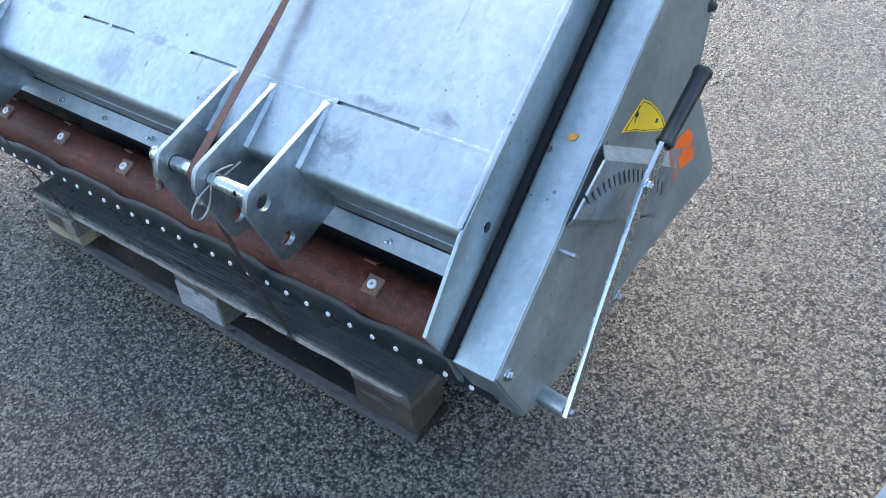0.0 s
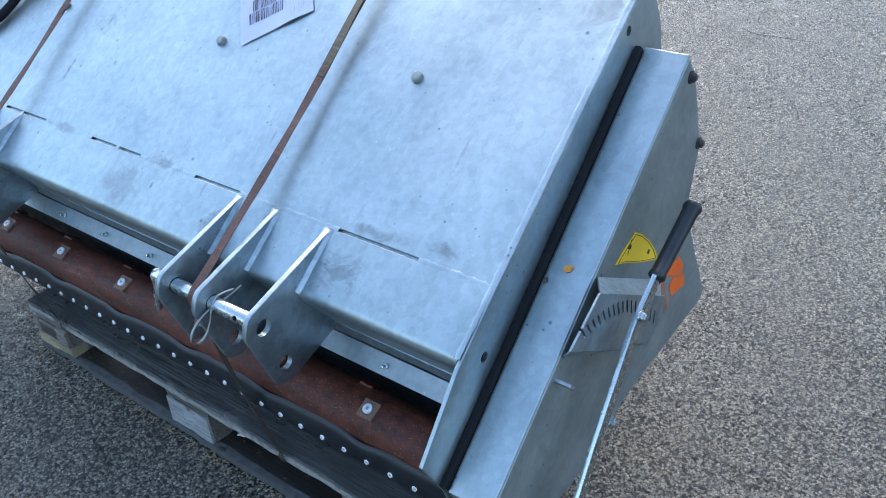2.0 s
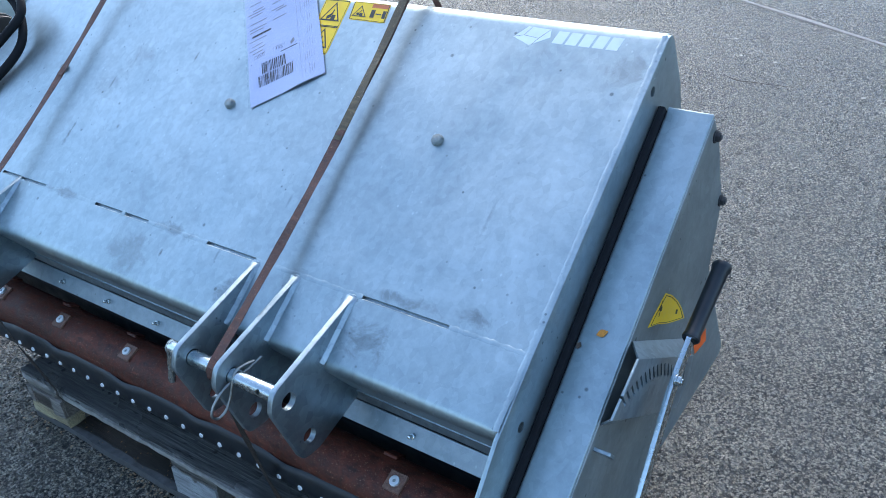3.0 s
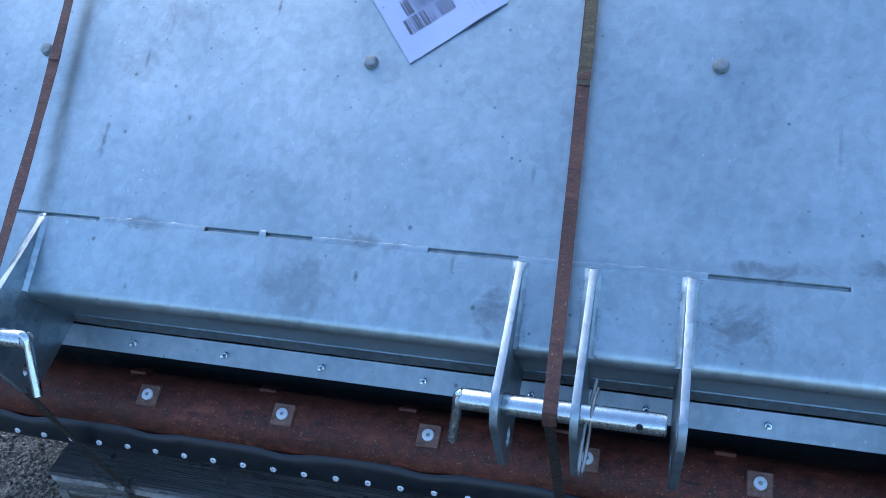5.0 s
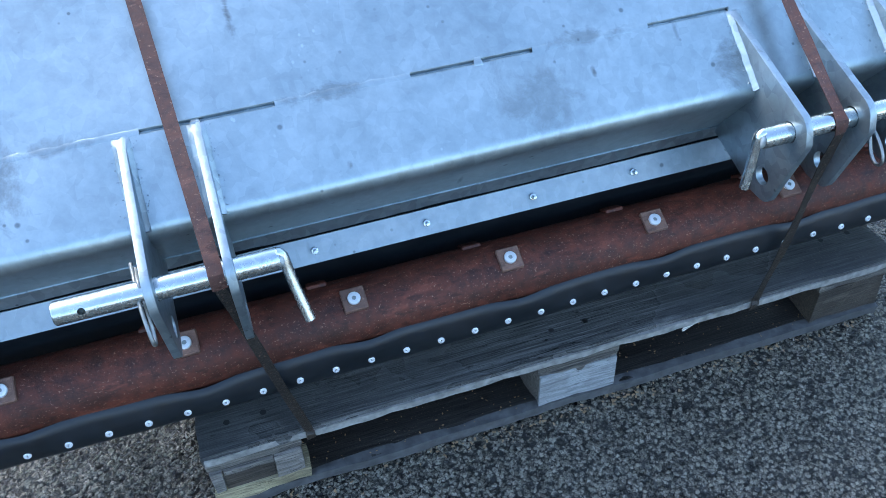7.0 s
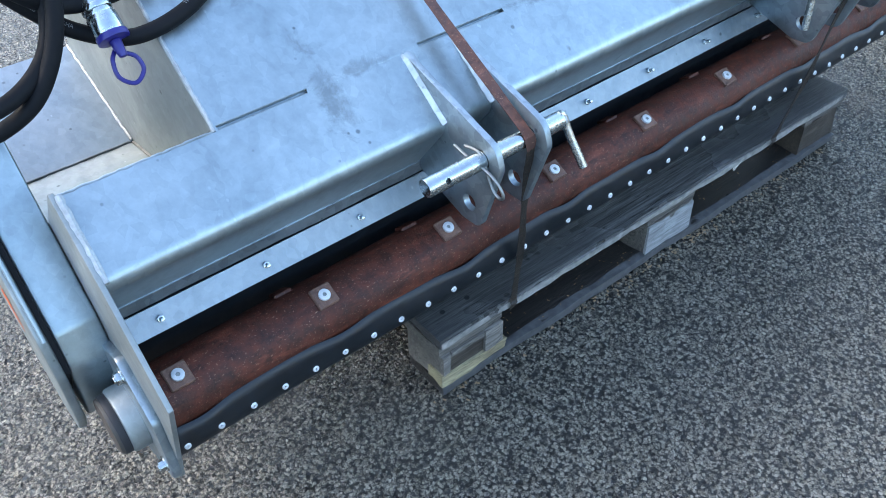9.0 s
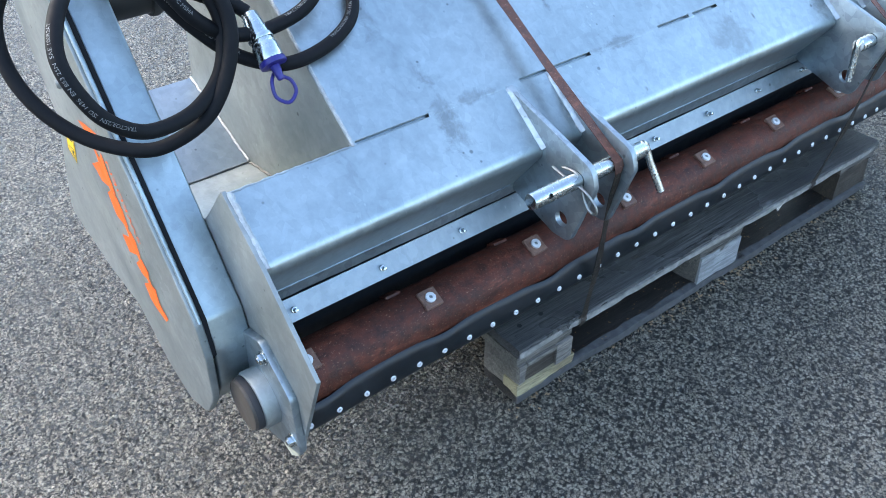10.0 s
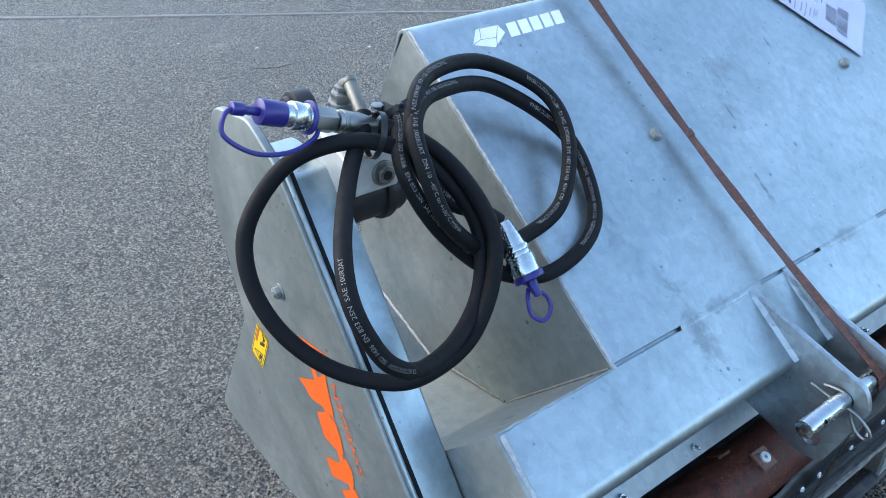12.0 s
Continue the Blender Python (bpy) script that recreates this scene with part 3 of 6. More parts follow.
# ---- pallet ----
def board(x0, x1, y0, y1, z0, z1, seed, ragged=0.003):
    """A sawn board with worn, uneven edges."""
    rnd = random.Random(seed)
    off = rnd.uniform(0, 50)
    nx = max(2, int((x1 - x0) / 0.02)) if x1 - x0 > y1 - y0 else 6
    ny = 6 if x1 - x0 > y1 - y0 else max(2, int((y1 - y0) / 0.02))
    bm = bmesh.new()
    r = 0.003
    ring_y = [y0, y0 + r] + [y0 + (y1 - y0) * k / ny for k in range(1, ny)] + [y1 - r, y1]
    xs = [x0, x0 + r] + [x0 + (x1 - x0) * k / nx for k in range(1, nx)] + [x1 - r, x1]
    def spot(x, y, z):
        edge = min(1.0, min(abs(y - y0), abs(y - y1), abs(x - x0), abs(x - x1)) / 0.02)
        w = noise.noise((x * 7 + off, y * 9, z * 11)) + 0.6 * noise.noise((x * 31 + off, y * 31, z * 31))
        dz = 0.0012 * w - (1 - edge) * ragged * max(0.0, w) * (1 if z == z1 else -0.5)
        dy = (1 - min(1, abs(y - y0) / 0.004)) * ragged * (w + 0.3) - (1 - min(1, abs(y - y1) / 0.004)) * ragged * w
        dx = (1 - min(1, abs(x - x0) / 0.004)) * ragged * (w + 0.3) - (1 - min(1, abs(x - x1) / 0.004)) * ragged * w
        return (x + dx, y + dy, z + dz)
    layers = []
    for z in (z0, z1):
        layers.append([[bm.verts.new(spot(x, y, z)) for x in xs] for y in ring_y])
    for k, lay in enumerate(layers):
        for j in range(len(ring_y) - 1):
            for i in range(len(xs) - 1):
                q = (lay[j][i], lay[j][i + 1], lay[j + 1][i + 1], lay[j + 1][i])
                bm.faces.new(q if k else q[::-1])
    rim = [(0, i) for i in range(len(xs))] + [(j, len(xs) - 1) for j in range(1, len(ring_y))]
    rim += [(len(ring_y) - 1, i) for i in range(len(xs) - 2, -1, -1)] + [(j, 0) for j in range(len(ring_y) - 2, 0, -1)]
    for a, b in zip(rim, rim[1:] + rim[:1]):
        bm.faces.new((layers[0][a[0]][a[1]], layers[0][b[0]][b[1]], layers[1][b[0]][b[1]], layers[1][a[0]][a[1]]))
    return bm


def pallet():
    p = thing("wooden_pallet", "weathered wet wooden pallet carrying the machine on asphalt", "pallet")
    y = 0.0
    for k, (y0, w) in enumerate(((0.0, 0.145), (0.187, 0.10), (0.3275, 0.145), (0.513, 0.10), (0.655, 0.145))):
        ob = part("deck_board", board(-0.6, 0.6, y0, y0 + w, 0.122, 0.144, 10 + k, 0.004), WOOD_WET, p, "dark wet deck board with a splintered edge" if k == 0 else "")
        if k == 0:
            part("worn_edge", board(-0.598, 0.598, -0.0025, 0.005, 0.1222, 0.1350, 71, 0.0035), WOOD_EDGE, ob, "pale splintered edge")
            for x in (-0.555, -0.5, -0.03, 0.03, 0.5, 0.555):
                # Black disc drawn for the dark of a nail hole.
                part("nail", rod((x, 0.05 + 0.03 * (x > 0.2), 0.1435), (x, 0.05 + 0.03 * (x > 0.2), 0.1447), 0.005, 10), MOTOR_BLACK, ob)
    for k, x in enumerate((-0.6, -0.0725, 0.455)):
        part("cross_board", board(x, x + 0.145, 0.004, 0.796, 0.1, 0.1215, 20 + k), WOOD_BLOCK, p)
    part("splinter", solid([(0.186, -0.005, 0.124), (0.200, -0.003, 0.1245), (0.212, -0.002, 0.126), (0.198, -0.0035, 0.1215), (0.180, -0.008, 0.119)], (0.0, 0.004, 0.0015), 0.0004, 1), WOOD_SLIVER, p, "pale broken splinter")
    kinds = {(0, 0): (WOOD_BLOCK, "grey-brown block, split and yellowish below"), (1, 0): (WOOD_BLOCK, "brown block with a pale front"), (2, 0): (WOOD_DARK, "dark damp brown block")}
    for i, x in enumerate((-0.6, -0.0725, 0.455)):
        for j, (y0, w) in enumerate(((0.0, 0.1), (0.3275, 0.145), (0.7, 0.1))):
            mat, label = kinds.get((i, j), (WOOD_BLOCK, ""))
            blk = part("block", board(x + 0.002, x + 0.143, y0 + 0.003, y0 + w, 0.0225, 0.0995, 30 + 3 * i + j, 0.006), mat, p, label)
            if (i, j) == (1, 0):
                # Front board is paler than the block's sides.
                part("painted_face", board(x + 0.004, x + 0.141, -0.0005, 0.006, 0.0235, 0.0945, 44, 0.003), WOOD_PALE, blk, "pale grey-white front board")
            elif (i, j) == (0, 0):
                for k, (xa, xb, za, zb) in enumerate(((0.004, 0.020, 0.050, 0.0985), (0.022, 0.098, 0.089, 0.0985), (0.099, 0.141, 0.050, 0.0985))):
                    part("split_face", board(x + xa, x + xb, -0.003, 0.006, za, zb, 45 + k, 0.004), WOOD_GREY, blk, "pale grey split face")
                # Dark brown board fills the split in place of its shaded hollow.
                part("cavity", board(x + 0.021, x + 0.098, 0.0, 0.006, 0.050, 0.088, 49, 0.004), WOOD_DARK, blk, "dark brown board in place of the shaded split hollow")
    part("split_block", board(-0.602, -0.452, -0.004, 0.04, 0.0225, 0.05, 61, 0.005), WOOD_YELLOW, p, "yellowish broken lower half of a block")
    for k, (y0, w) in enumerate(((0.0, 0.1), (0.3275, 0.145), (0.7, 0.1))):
        ob = part("bottom_board", board(-0.6, 0.6, y0, y0 + w, 0.0, 0.022, 50 + k, 0.004), WOOD_SOAKED_SHADED, p)
        if k == 0:
            # Front strip stays paler, clear of the shade painted on the board.
            part("worn_edge", board(-0.598, 0.598, -0.003, 0.014, 0.003, 0.0226, 72, 0.003), WOOD_EDGE_WET, ob, "grey wet edge")
    return p


pallet()


# ---- the sweeping machine ----
XL, XR, XM = -1.058, 0.750, -0.858
machine = thing("sweeper_bucket", "galvanized hydraulic sweeper bucket with rusty roller, strapped to a pallet", "sweeper bucket")
SLOTS = ((-0.853, -0.724), (-0.545, -0.388), (-0.221, -0.06), (0.102, 0.222), (0.455, 0.616))


def bead(x0, x1, u, v, r, seed, at=on):
    """A weld bead along x, with uneven ripples."""
    rnd = random.Random(seed)
    n = max(3, int((x1 - x0) / 0.006))
    line = [at(x0 + (x1 - x0) * i / n, u + rnd.uniform(-0.0007, 0.0007), v + rnd.uniform(-0.0002, 0.0002)) for i in range(n + 1)]
    k = [rnd.uniform(0.9, 1.12) for _ in range(n + 1)]
    bm = sweep(line, [(a, 0.15 * b) for a, b in circle(r, 14)], up=(0, -0.6, 0.8), scale=lambda t: k[round(t * n)])
    for _ in range(int((x1 - x0) / 0.011)):
        s = rnd.uniform(0.0008, 0.0024)
        m = Matrix.Translation(at(rnd.uniform(x0, x1), u + rnd.gauss(0, 0.0065), v)) @ Matrix.Rotation(radians(37), 4, "X") @ Matrix.Diagonal((1.3, 1.0, 0.35, 1.0))
        bmesh.ops.create_icosphere(bm, subdivisions=1, radius=s, matrix=m)
    return bm


def bead_line(a, b, r, seed):
    rnd = random.Random(seed)
    a, b = Vector(a), Vector(b)
    n = max(3, int((b - a).length / 0.006))
    line = [a + (b - a) * i / n + Vector([rnd.uniform(-0.0007, 0.0007) for _ in range(3)]) for i in range(n + 1)]
    k = [rnd.uniform(0.85, 1.15) for _ in range(n + 1)]
    return sweep(line, circle(r, 7), scale=lambda t: k[round(t * n)])


def flat_bead(a, b, r, seed):
    """A ground-down weld along a joint in the sloping plane, its rims sunk under the plates."""
    rnd = random.Random(seed)
    a, b = Vector(a), Vector(b)
    n = max(3, int((b - a).length / 0.005))
    line = [a + (b - a) * i / n + Vector((rnd.uniform(-0.0009, 0.0009), 0, rnd.uniform(-0.0002, 0.0003))) for i in range(n + 1)]
    k = [rnd.uniform(0.85, 1.15) for _ in range(n + 1)]
    bm = sweep(line, [(p, 0.15 * q) for p, q in circle(r, 14)], up=(0, -0.6, 0.8), scale=lambda t: k[round(t * n)])
    for _ in range(int((b - a).length / 0.012)):
        p = a.lerp(b, rnd.random()) + Vector((rnd.gauss(-0.001, 0.004), 0, 0))
        bmesh.ops.create_icosphere(bm, subdivisions=1, radius=rnd.uniform(0.0006, 0.0016), matrix=Matrix.Translation(p) @ Matrix.Rotation(radians(37), 4, "X") @ Matrix.Diagonal((1.2, 1.0, 0.4, 1.0)))
    return bm


def fillet(x, s, u0, u1, seed):
    """A rippled weld in the corner between a lug and the sloping face, with spatter beside it."""
    rnd = random.Random(seed)
    n = int((u1 - u0) / 0.003)
    bm = bmesh.new()
    rows = []
    for i in range(n + 1):
        u = u0 + (u1 - u0) * i / n
        w, h = rnd.uniform(0.0052, 0.0062), rnd.uniform(0.0052, 0.0062)
        h = min(h, max(0.0010, 0.384 * (0.1325 - u) - 0.0040))
        m = rnd.uniform(0.50, 0.62)
        rows.append([bm.verts.new(on(x + s * a, u, v)) for a, v in ((-0.001, -0.0015), (-0.001, h), (0.0003, h), (w * m, h * m), (w, 0.0002), (w, -0.0015))])
    for a, b in zip(rows, rows[1:]):
        for j in range(6):
            bm.faces.new((a[j], a[(j + 1) % 6], b[(j + 1) % 6], b[j]))
    bm.faces.new(rows[0])
    bm.faces.new(rows[-1][::-1])
    for _ in range(14):
        c = on(x + s * (0.006 + abs(rnd.gauss(0, 0.004))), rnd.uniform(u0, u1), 0.0)
        bmesh.ops.create_icosphere(bm, subdivisions=1, radius=rnd.uniform(0.0006, 0.0014), matrix=Matrix.Translation(c))
    bmesh.ops.recalc_face_normals(bm, faces=bm.faces)
    return bm


# top plate with its rounded rear fold
fold = [yz(0.1260, 0)] + [yz(u, v) for u, v in [(0.643, 0.0), (0.650, -0.0006), (0.657, -0.0024), (0.663, -0.0062), (0.668, -0.012), (0.671, -0.022)]] + [(0.585, 0.86), (0.64, 0.62), (0.64, 0.45), (0.56, 0.26)]
top_plate = part("top_plate", across(bent(fold, 0.006), XM, XR - 0.003, 0.001, 1), ZINC, machine, "bright bluish galvanized steel plate with grey blotches")

# front beam: sloping face, rounded fold, underside and lower lip
prof = [yz(0.0, -0.152)] + [yz(u, v) for u, v in arc((0.02, -0.02), 0.02, 180, 90, 6)] + [yz(0.1215, 0)]
front_beam = part("front_beam", across(bent(prof, 0.006), XL + 0.004, XR - 0.003, 0.0012, 1), ZINC, machine, "folded galvanized front beam")


def lower_lip():
    """A thin lip with a flaked, uneven lower edge that leaves a gap over the clamping bar."""
    bm = bmesh.new()
    rows = []
    n = 260
    for i in range(n + 1):
        x = XL + 0.006 + (XR - 0.011 - XL) * i / n
        w = 0.0016 * noise.noise((x * 9, 0.3, 2.0)) + 0.0011 * noise.noise((x * 41, 4.3, 2.0))
        w += 0.0022 * max(0.0, noise.noise((x * 5.5, 7.7, 1.0)))
        low = 0.4432 + w
        rows.append([bm.verts.new((x, y, z)) for y, z in ((0.0885, low + 0.003), (0.0742, low), (0.0690, 0.4650), (0.0725, 0.4675), (0.0905, 0.4500))])
    for a, b in zip(rows, rows[1:]):
        for j in range(5):
            bm.faces.new((a[j], a[(j + 1) % 5], b[(j + 1) % 5], b[j]))
    bm.faces.new(rows[0])
    bm.faces.new(rows[-1][::-1])
    return bm


part("lower_lip", lower_lip(), ZINC_PLATE, machine, "galvanized lip with flaked zinc along its edge")
# Dark sheet added behind the beam in place of its unlit inside.
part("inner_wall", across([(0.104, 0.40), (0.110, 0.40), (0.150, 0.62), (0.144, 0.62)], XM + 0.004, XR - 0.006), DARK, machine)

part("backing_strip", across([yz(0.114, -0.0062), yz(0.134, -0.0062), yz(0.134, -0.010), yz(0.114, -0.010)], XM + 0.004, XR - 0.006), ZINC_PLATE, machine)
# weld seam with open slots
ends = [XM] + [x for s in SLOTS for x in s] + [XR - 0.004]
for i in range(0, len(ends), 2):
    part("weld_seam", bead(ends[i], ends[i + 1], 0.1238, -0.00045, 0.0048, i), ZINC, machine)
part("weld_seam", bead(-0.138, -0.128, 0.1238, 0.0, 0.0055, 77), ZINC, machine)


# side plates
def side(outline, radii, x0, x1, name, mat, label=""):
    return part(name, across(rounded(outline, radii), x0, x1, 0.0015, 2), mat, machine, label)


right_outline = [yz(0.12, 0.0), yz(0.67, 0.0), (0.585, 0.86), (0.64, 0.62), (0.64, 0.45), (0.56, 0.26), (0.3, 0.16), (0.06, 0.20), (-0.03, 0.30), (-0.048, 0.360), (-0.092, 0.447), yz(0.0, -0.004)]
end_plate_r = side(right_outline, [0, 0.022, 0, 0, 0.02, 0.05, 0.05, 0.05, 0.03, 0, 0.004, 0.01], XR - 0.003, XR + 0.004, "end_plate", ZINC)
pierced(end_plate_r, [rod((0.73, 0.063, 0.536), (0.78, 0.063, 0.536), 0.0085), rod((0.73, 0.470, 0.884), (0.78, 0.470, 0.884), 0.008)])
left_outline = [(0.092, 0.644), (-0.002, 0.5685), (-0.112, 0.458), (-0.022, 0.225), (0.005, 0.2), (0.22, 0.2), (0.22, 0.50)]
side(left_outline, [0.004, 0.0, 0.004, 0.006, 0.03, 0.03, 0.02], XL - 0.004, XL + 0.003, "end_plate", ZINC_DULL, "grey galvanized end plate with a white welded edge")
part("weld_seam", bead_line((XL + 0.005, 0.088, 0.638), (XL + 0.005, 0.004, 0.566), 0.0052, 5), WELD_PALE, machine)
part("weld_seam", flat_bead(on(XR - 0.0035, 0.012, -0.0004), on(XR - 0.0035, 0.655, -0.0004), 0.0045, 6), ZINC, machine)

# pocket for the motor at the drive end
floor_line = [(0.0985, 0.6315), (0.276, 0.452), (0.282, 0.449), (0.46, 0.421), (0.466, 0.4212)]
part("pocket_back", across(bent([(0.4665, 0.4216), (0.68, 0.505)], 0.005), XL - 0.002, XM - 0.003, 0.0008, 1), ZINC_BAR, machine, "bluish galvanized sheet at the back of the pocket")
part("weld_seam", bead_line((XL + 0.002, 0.466, 0.4225), (XM - 0.006, 0.466, 0.4225), 0.0018, 14), ZINC_DULL, machine)
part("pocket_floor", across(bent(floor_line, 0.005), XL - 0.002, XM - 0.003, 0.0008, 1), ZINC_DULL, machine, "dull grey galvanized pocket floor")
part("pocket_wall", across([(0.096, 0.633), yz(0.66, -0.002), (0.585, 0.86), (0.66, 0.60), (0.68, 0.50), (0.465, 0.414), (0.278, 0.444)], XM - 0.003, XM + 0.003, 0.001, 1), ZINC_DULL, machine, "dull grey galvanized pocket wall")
part("weld_seam", bead_line((XM - 0.0035, 0.282, 0.4505), (XM - 0.0035, 0.462, 0.4225), 0.0026, 8), DULL_WELD, machine)
part("weld_seam", bead_line((XM - 0.0035, 0.277, 0.4530), (XM - 0.0035, 0.101, 0.6305), 0.0024, 18), DULL_WELD, machine)
part("weld_seam", bead_line((XM - 0.004, 0.468, 0.424), (XM - 0.004, 0.678, 0.507), 0.0030, 9), WELD_PALE, machine)
part("weld_seam", bead_line(on(XM, 0.12, 0.001), on(XM, 0.655, 0.001), 0.0026, 10), WELD_PALE, machine)
part("weld_seam", bead_line((XL + 0.006, 0.0975, 0.6322), (XM, 0.0975, 0.6322), 0.0018, 11), ZINC, machine)

# belly under the hopper, hidden from above
part("belly", across([(0.12, 0.40), (0.112, 0.30), (0.16, 0.16), (0.30, 0.146), (0.55, 0.25), (0.60, 0.42), (0.45, 0.40), (0.27, 0.43)], XL + 0.004, XR - 0.006), ZINC_DULL, machine)


# domed bolt heads on the top plate
def hex_bolt(c, axis, r, h, name, parent, mat=ZINC_PLATE, dome=0.6, washer=1.25):
    c, axis = Vector(c), Vector(axis).normalized()
    bm = joined(rod(c - axis * 0.002, c + axis * h, r, 6, 0.0012), rod(c - axis * 0.001, c + axis * 0.0022, r * washer, 18, 0.0006), rod(c + axis * (h - 0.001), c + axis * (h + 0.002), r * dome, 12, 0.0008))
    return part(name, bm, mat, parent)


for x, u in ((0.452, 0.407), (-0.024, 0.391), (-0.556, 0.389)):
    hex_bolt(on(x, u), (0, -0.6, 0.8), 0.0106, 0.0056, "bolt", machine, BOLT_GREY, 0.8, 1.02)

# flat bar with small bolts, rubber flap behind the roller
bar = part("clamp_bar", across([(0.0761, 0.4384), (0.0555, 0.4085), (0.0588, 0.4062), (0.0794, 0.4361)], XL + 0.008, XR - 0.012, 0.0006, 1), ZINC_BAR, machine, "flat grey galvanized clamping bar")
for i in range(12):
    x = 0.7095 - 0.1553 * i
    a = Vector((x, 0.0655, 0.423))
    ax = Vector((0.05 * math.sin(3.1 * i), -0.85, 0.5)).normalized()
    part("bolt", joined(rod(a - ax * 0.004, a + ax * 0.005, 0.0052, 6, 0.0005), rod(a, a + ax * 0.014, 0.0029, 10, 0.0005)), SHINY, bar)
# Top edge raised into the slit over the bar to stand in for its shade.
part("rubber_flap", across([(0.0790, 0.4440), (0.0800, 0.4365), (0.0815, 0.432), (0.062, 0.404), (0.090, 0.355), (0.105, 0.25), (0.112, 0.25), (0.098, 0.355), (0.071, 0.404), (0.086, 0.429), (0.0870, 0.4450)], XL + 0.008, XR - 0.010, 0.0008, 1), RUBBER, machine, "black rubber flap")

# roller with bolted plates
RC, RR = (0.037, 0.3186), 0.0500
roller = part("roller", rod((XL + 0.004, *RC), (XR - 0.005, *RC), RR, 64), RUST, machine, "rusty brown steel roller")


def roller_spot(x, deg, lift):
    """A place on the roller; 90 degrees is its top, larger is to the front."""
    a = radians(deg)
    return Vector((x, RC[0] + math.cos(a) * (RR + lift), RC[1] + math.sin(a) * (RR + lift)))


def roller_plate(x, deg, bolt):
    out = roller_spot(x, deg, 1) - roller_spot(x, deg, 0)
    turn = Matrix.Rotation(radians(deg - 90), 4, "X")
    c = roller_spot(x, deg, 0.001 if bolt else -0.001)
    pl = part("bolt_plate", box(c, (0.033, 0.033, 0.008) if bolt else (0.028, 0.026, 0.009), 0.0015, 1, turn), NUT_RUST if bolt else RUST, roller)
    if bolt:
        s = roller_spot(x, deg, 0.006)
        bm = joined(rod(s - out * 0.003, s + out * 0.0032, 0.0088, 20, 0.0012))
        b = part("bolt_head", bm, RIVET_METAL, roller)
        pierced(b, [rod(s + out * 0.001, s + out * 0.006, 0.0034, 6)])
        part("bolt_socket", rod(s + out * 0.0002, s + out * 0.0016, 0.0036, 6), ZINC_DULL, roller)
    return pl


for i in range(8):
    x = 0.5505 - 0.2233 * i
    roller_plate(x, 115, True)
    roller_plate(x - 0.042, 55, False)
part("bearing_stub", rod((XL - 0.055, *RC), (XL + 0.002, *RC), 0.0405, 40, 0.004), CAP_BROWN, machine, "brown worn bearing cap")
part("cap_ring", rod((XL - 0.0505, *RC), (XL - 0.038, *RC), 0.0425, 40, 0.003), DARK, machine)
part("plate_tip", across([(-0.032, 0.262), (-0.021, 0.2245), (0.004, 0.203), (0.040, 0.214)], XL - 0.0068, XL - 0.0043, 0.0006, 1), TIP_ZINC, machine, "pale yellowish corner of the end plate")
part("bearing_hub", rod((XL - 0.040, *RC), (XL + 0.002, *RC), 0.046, 40, 0.004), ZINC_DULL, machine)
flange = rounded([(-0.052, 0.262), (-0.045, 0.375), (0.03, 0.43), (0.115, 0.40), (0.13, 0.29), (0.06, 0.215)], [0.02] * 6)
part("bearing_flange", across(flange, XL - 0.016, XL - 0.003, 0.003, 2), ZINC_PLATE, machine)
for y, z in ((0.02, 0.408), (-0.035, 0.285), (0.10, 0.37), (0.06, 0.235)):
    hex_bolt((XL - 0.016, y, z), (-1, 0, 0), 0.009, 0.009, "bolt", machine, SHINY)



# riveted rubber belt along the front of the roller
def belt_drop(x):
    """How far the belt hangs lower towards the drive end."""
    return 0.002 - 0.010 * max(0.0, min(1.0, (0.15 - x) / 0.5))


def lathe(profile, n=16):
    """A round shape from radius and height pairs, from its centre outwards."""
    bm = bmesh.new()
    rings = [[bm.verts.new((r * math.cos(2 * math.pi * k / n), r * math.sin(2 * math.pi * k / n), h)) for k in range(n)] for r, h in profile]
    for a, b in zip(rings, rings[1:]):
        for k in range(n):
            bm.faces.new((a[k], a[(k + 1) % n], b[(k + 1) % n], b[k]))
    bm.faces.new(rings[0])
    bm.faces.new(rings[-1][::-1])
    return bm


def belt():
    bm = bmesh.new()
    n = 220
    x0, x1 = XL - 0.008, 0.806
    rows = []
    for i in range(n + 1):
        x = x0 + (x1 - x0) * i / n
        w = noise.noise((x * 4.2, 3.1, 0.0)) + 0.5 * noise.noise((x * 13, 1.7, 0.0))
        ph = (x - 0.6655 + 0.1116) / 0.2233
        bulge = math.exp(-((ph - round(ph)) / 0.17) ** 2)
        e = 0.008 * w
        out = 0.0045 * bulge
        dz = belt_drop(x)
        line = [(-0.0165 - out, 0.321 + 0.6 * e - 0.004 * bulge), (-0.0195 - out, 0.309 + 0.4 * e), (-0.0215 - 0.5 * out + 0.3 * e, 0.297), (-0.0225 + 0.35 * e, 0.286), (-0.0205 + 0.35 * e, 0.274), (-0.0135 + 0.3 * e, 0.263), (0.008, 0.254), (0.05, 0.252)]
        outer = [Vector((x, y, z + dz)) for y, z in line]
        inner = [Vector((x, y + 0.0045, z + dz + 0.0025)) for y, z in line]
        rows.append([bm.verts.new(p) for p in outer + inner[::-1]])
    m = len(rows[0])
    for a, b in zip(rows, rows[1:]):
        for j in range(m):
            bm.faces.new((a[j], a[(j + 1) % m], b[(j + 1) % m], b[j]))
    bm.faces.new(rows[0])
    bm.faces.new(rows[-1][::-1])
    return bm


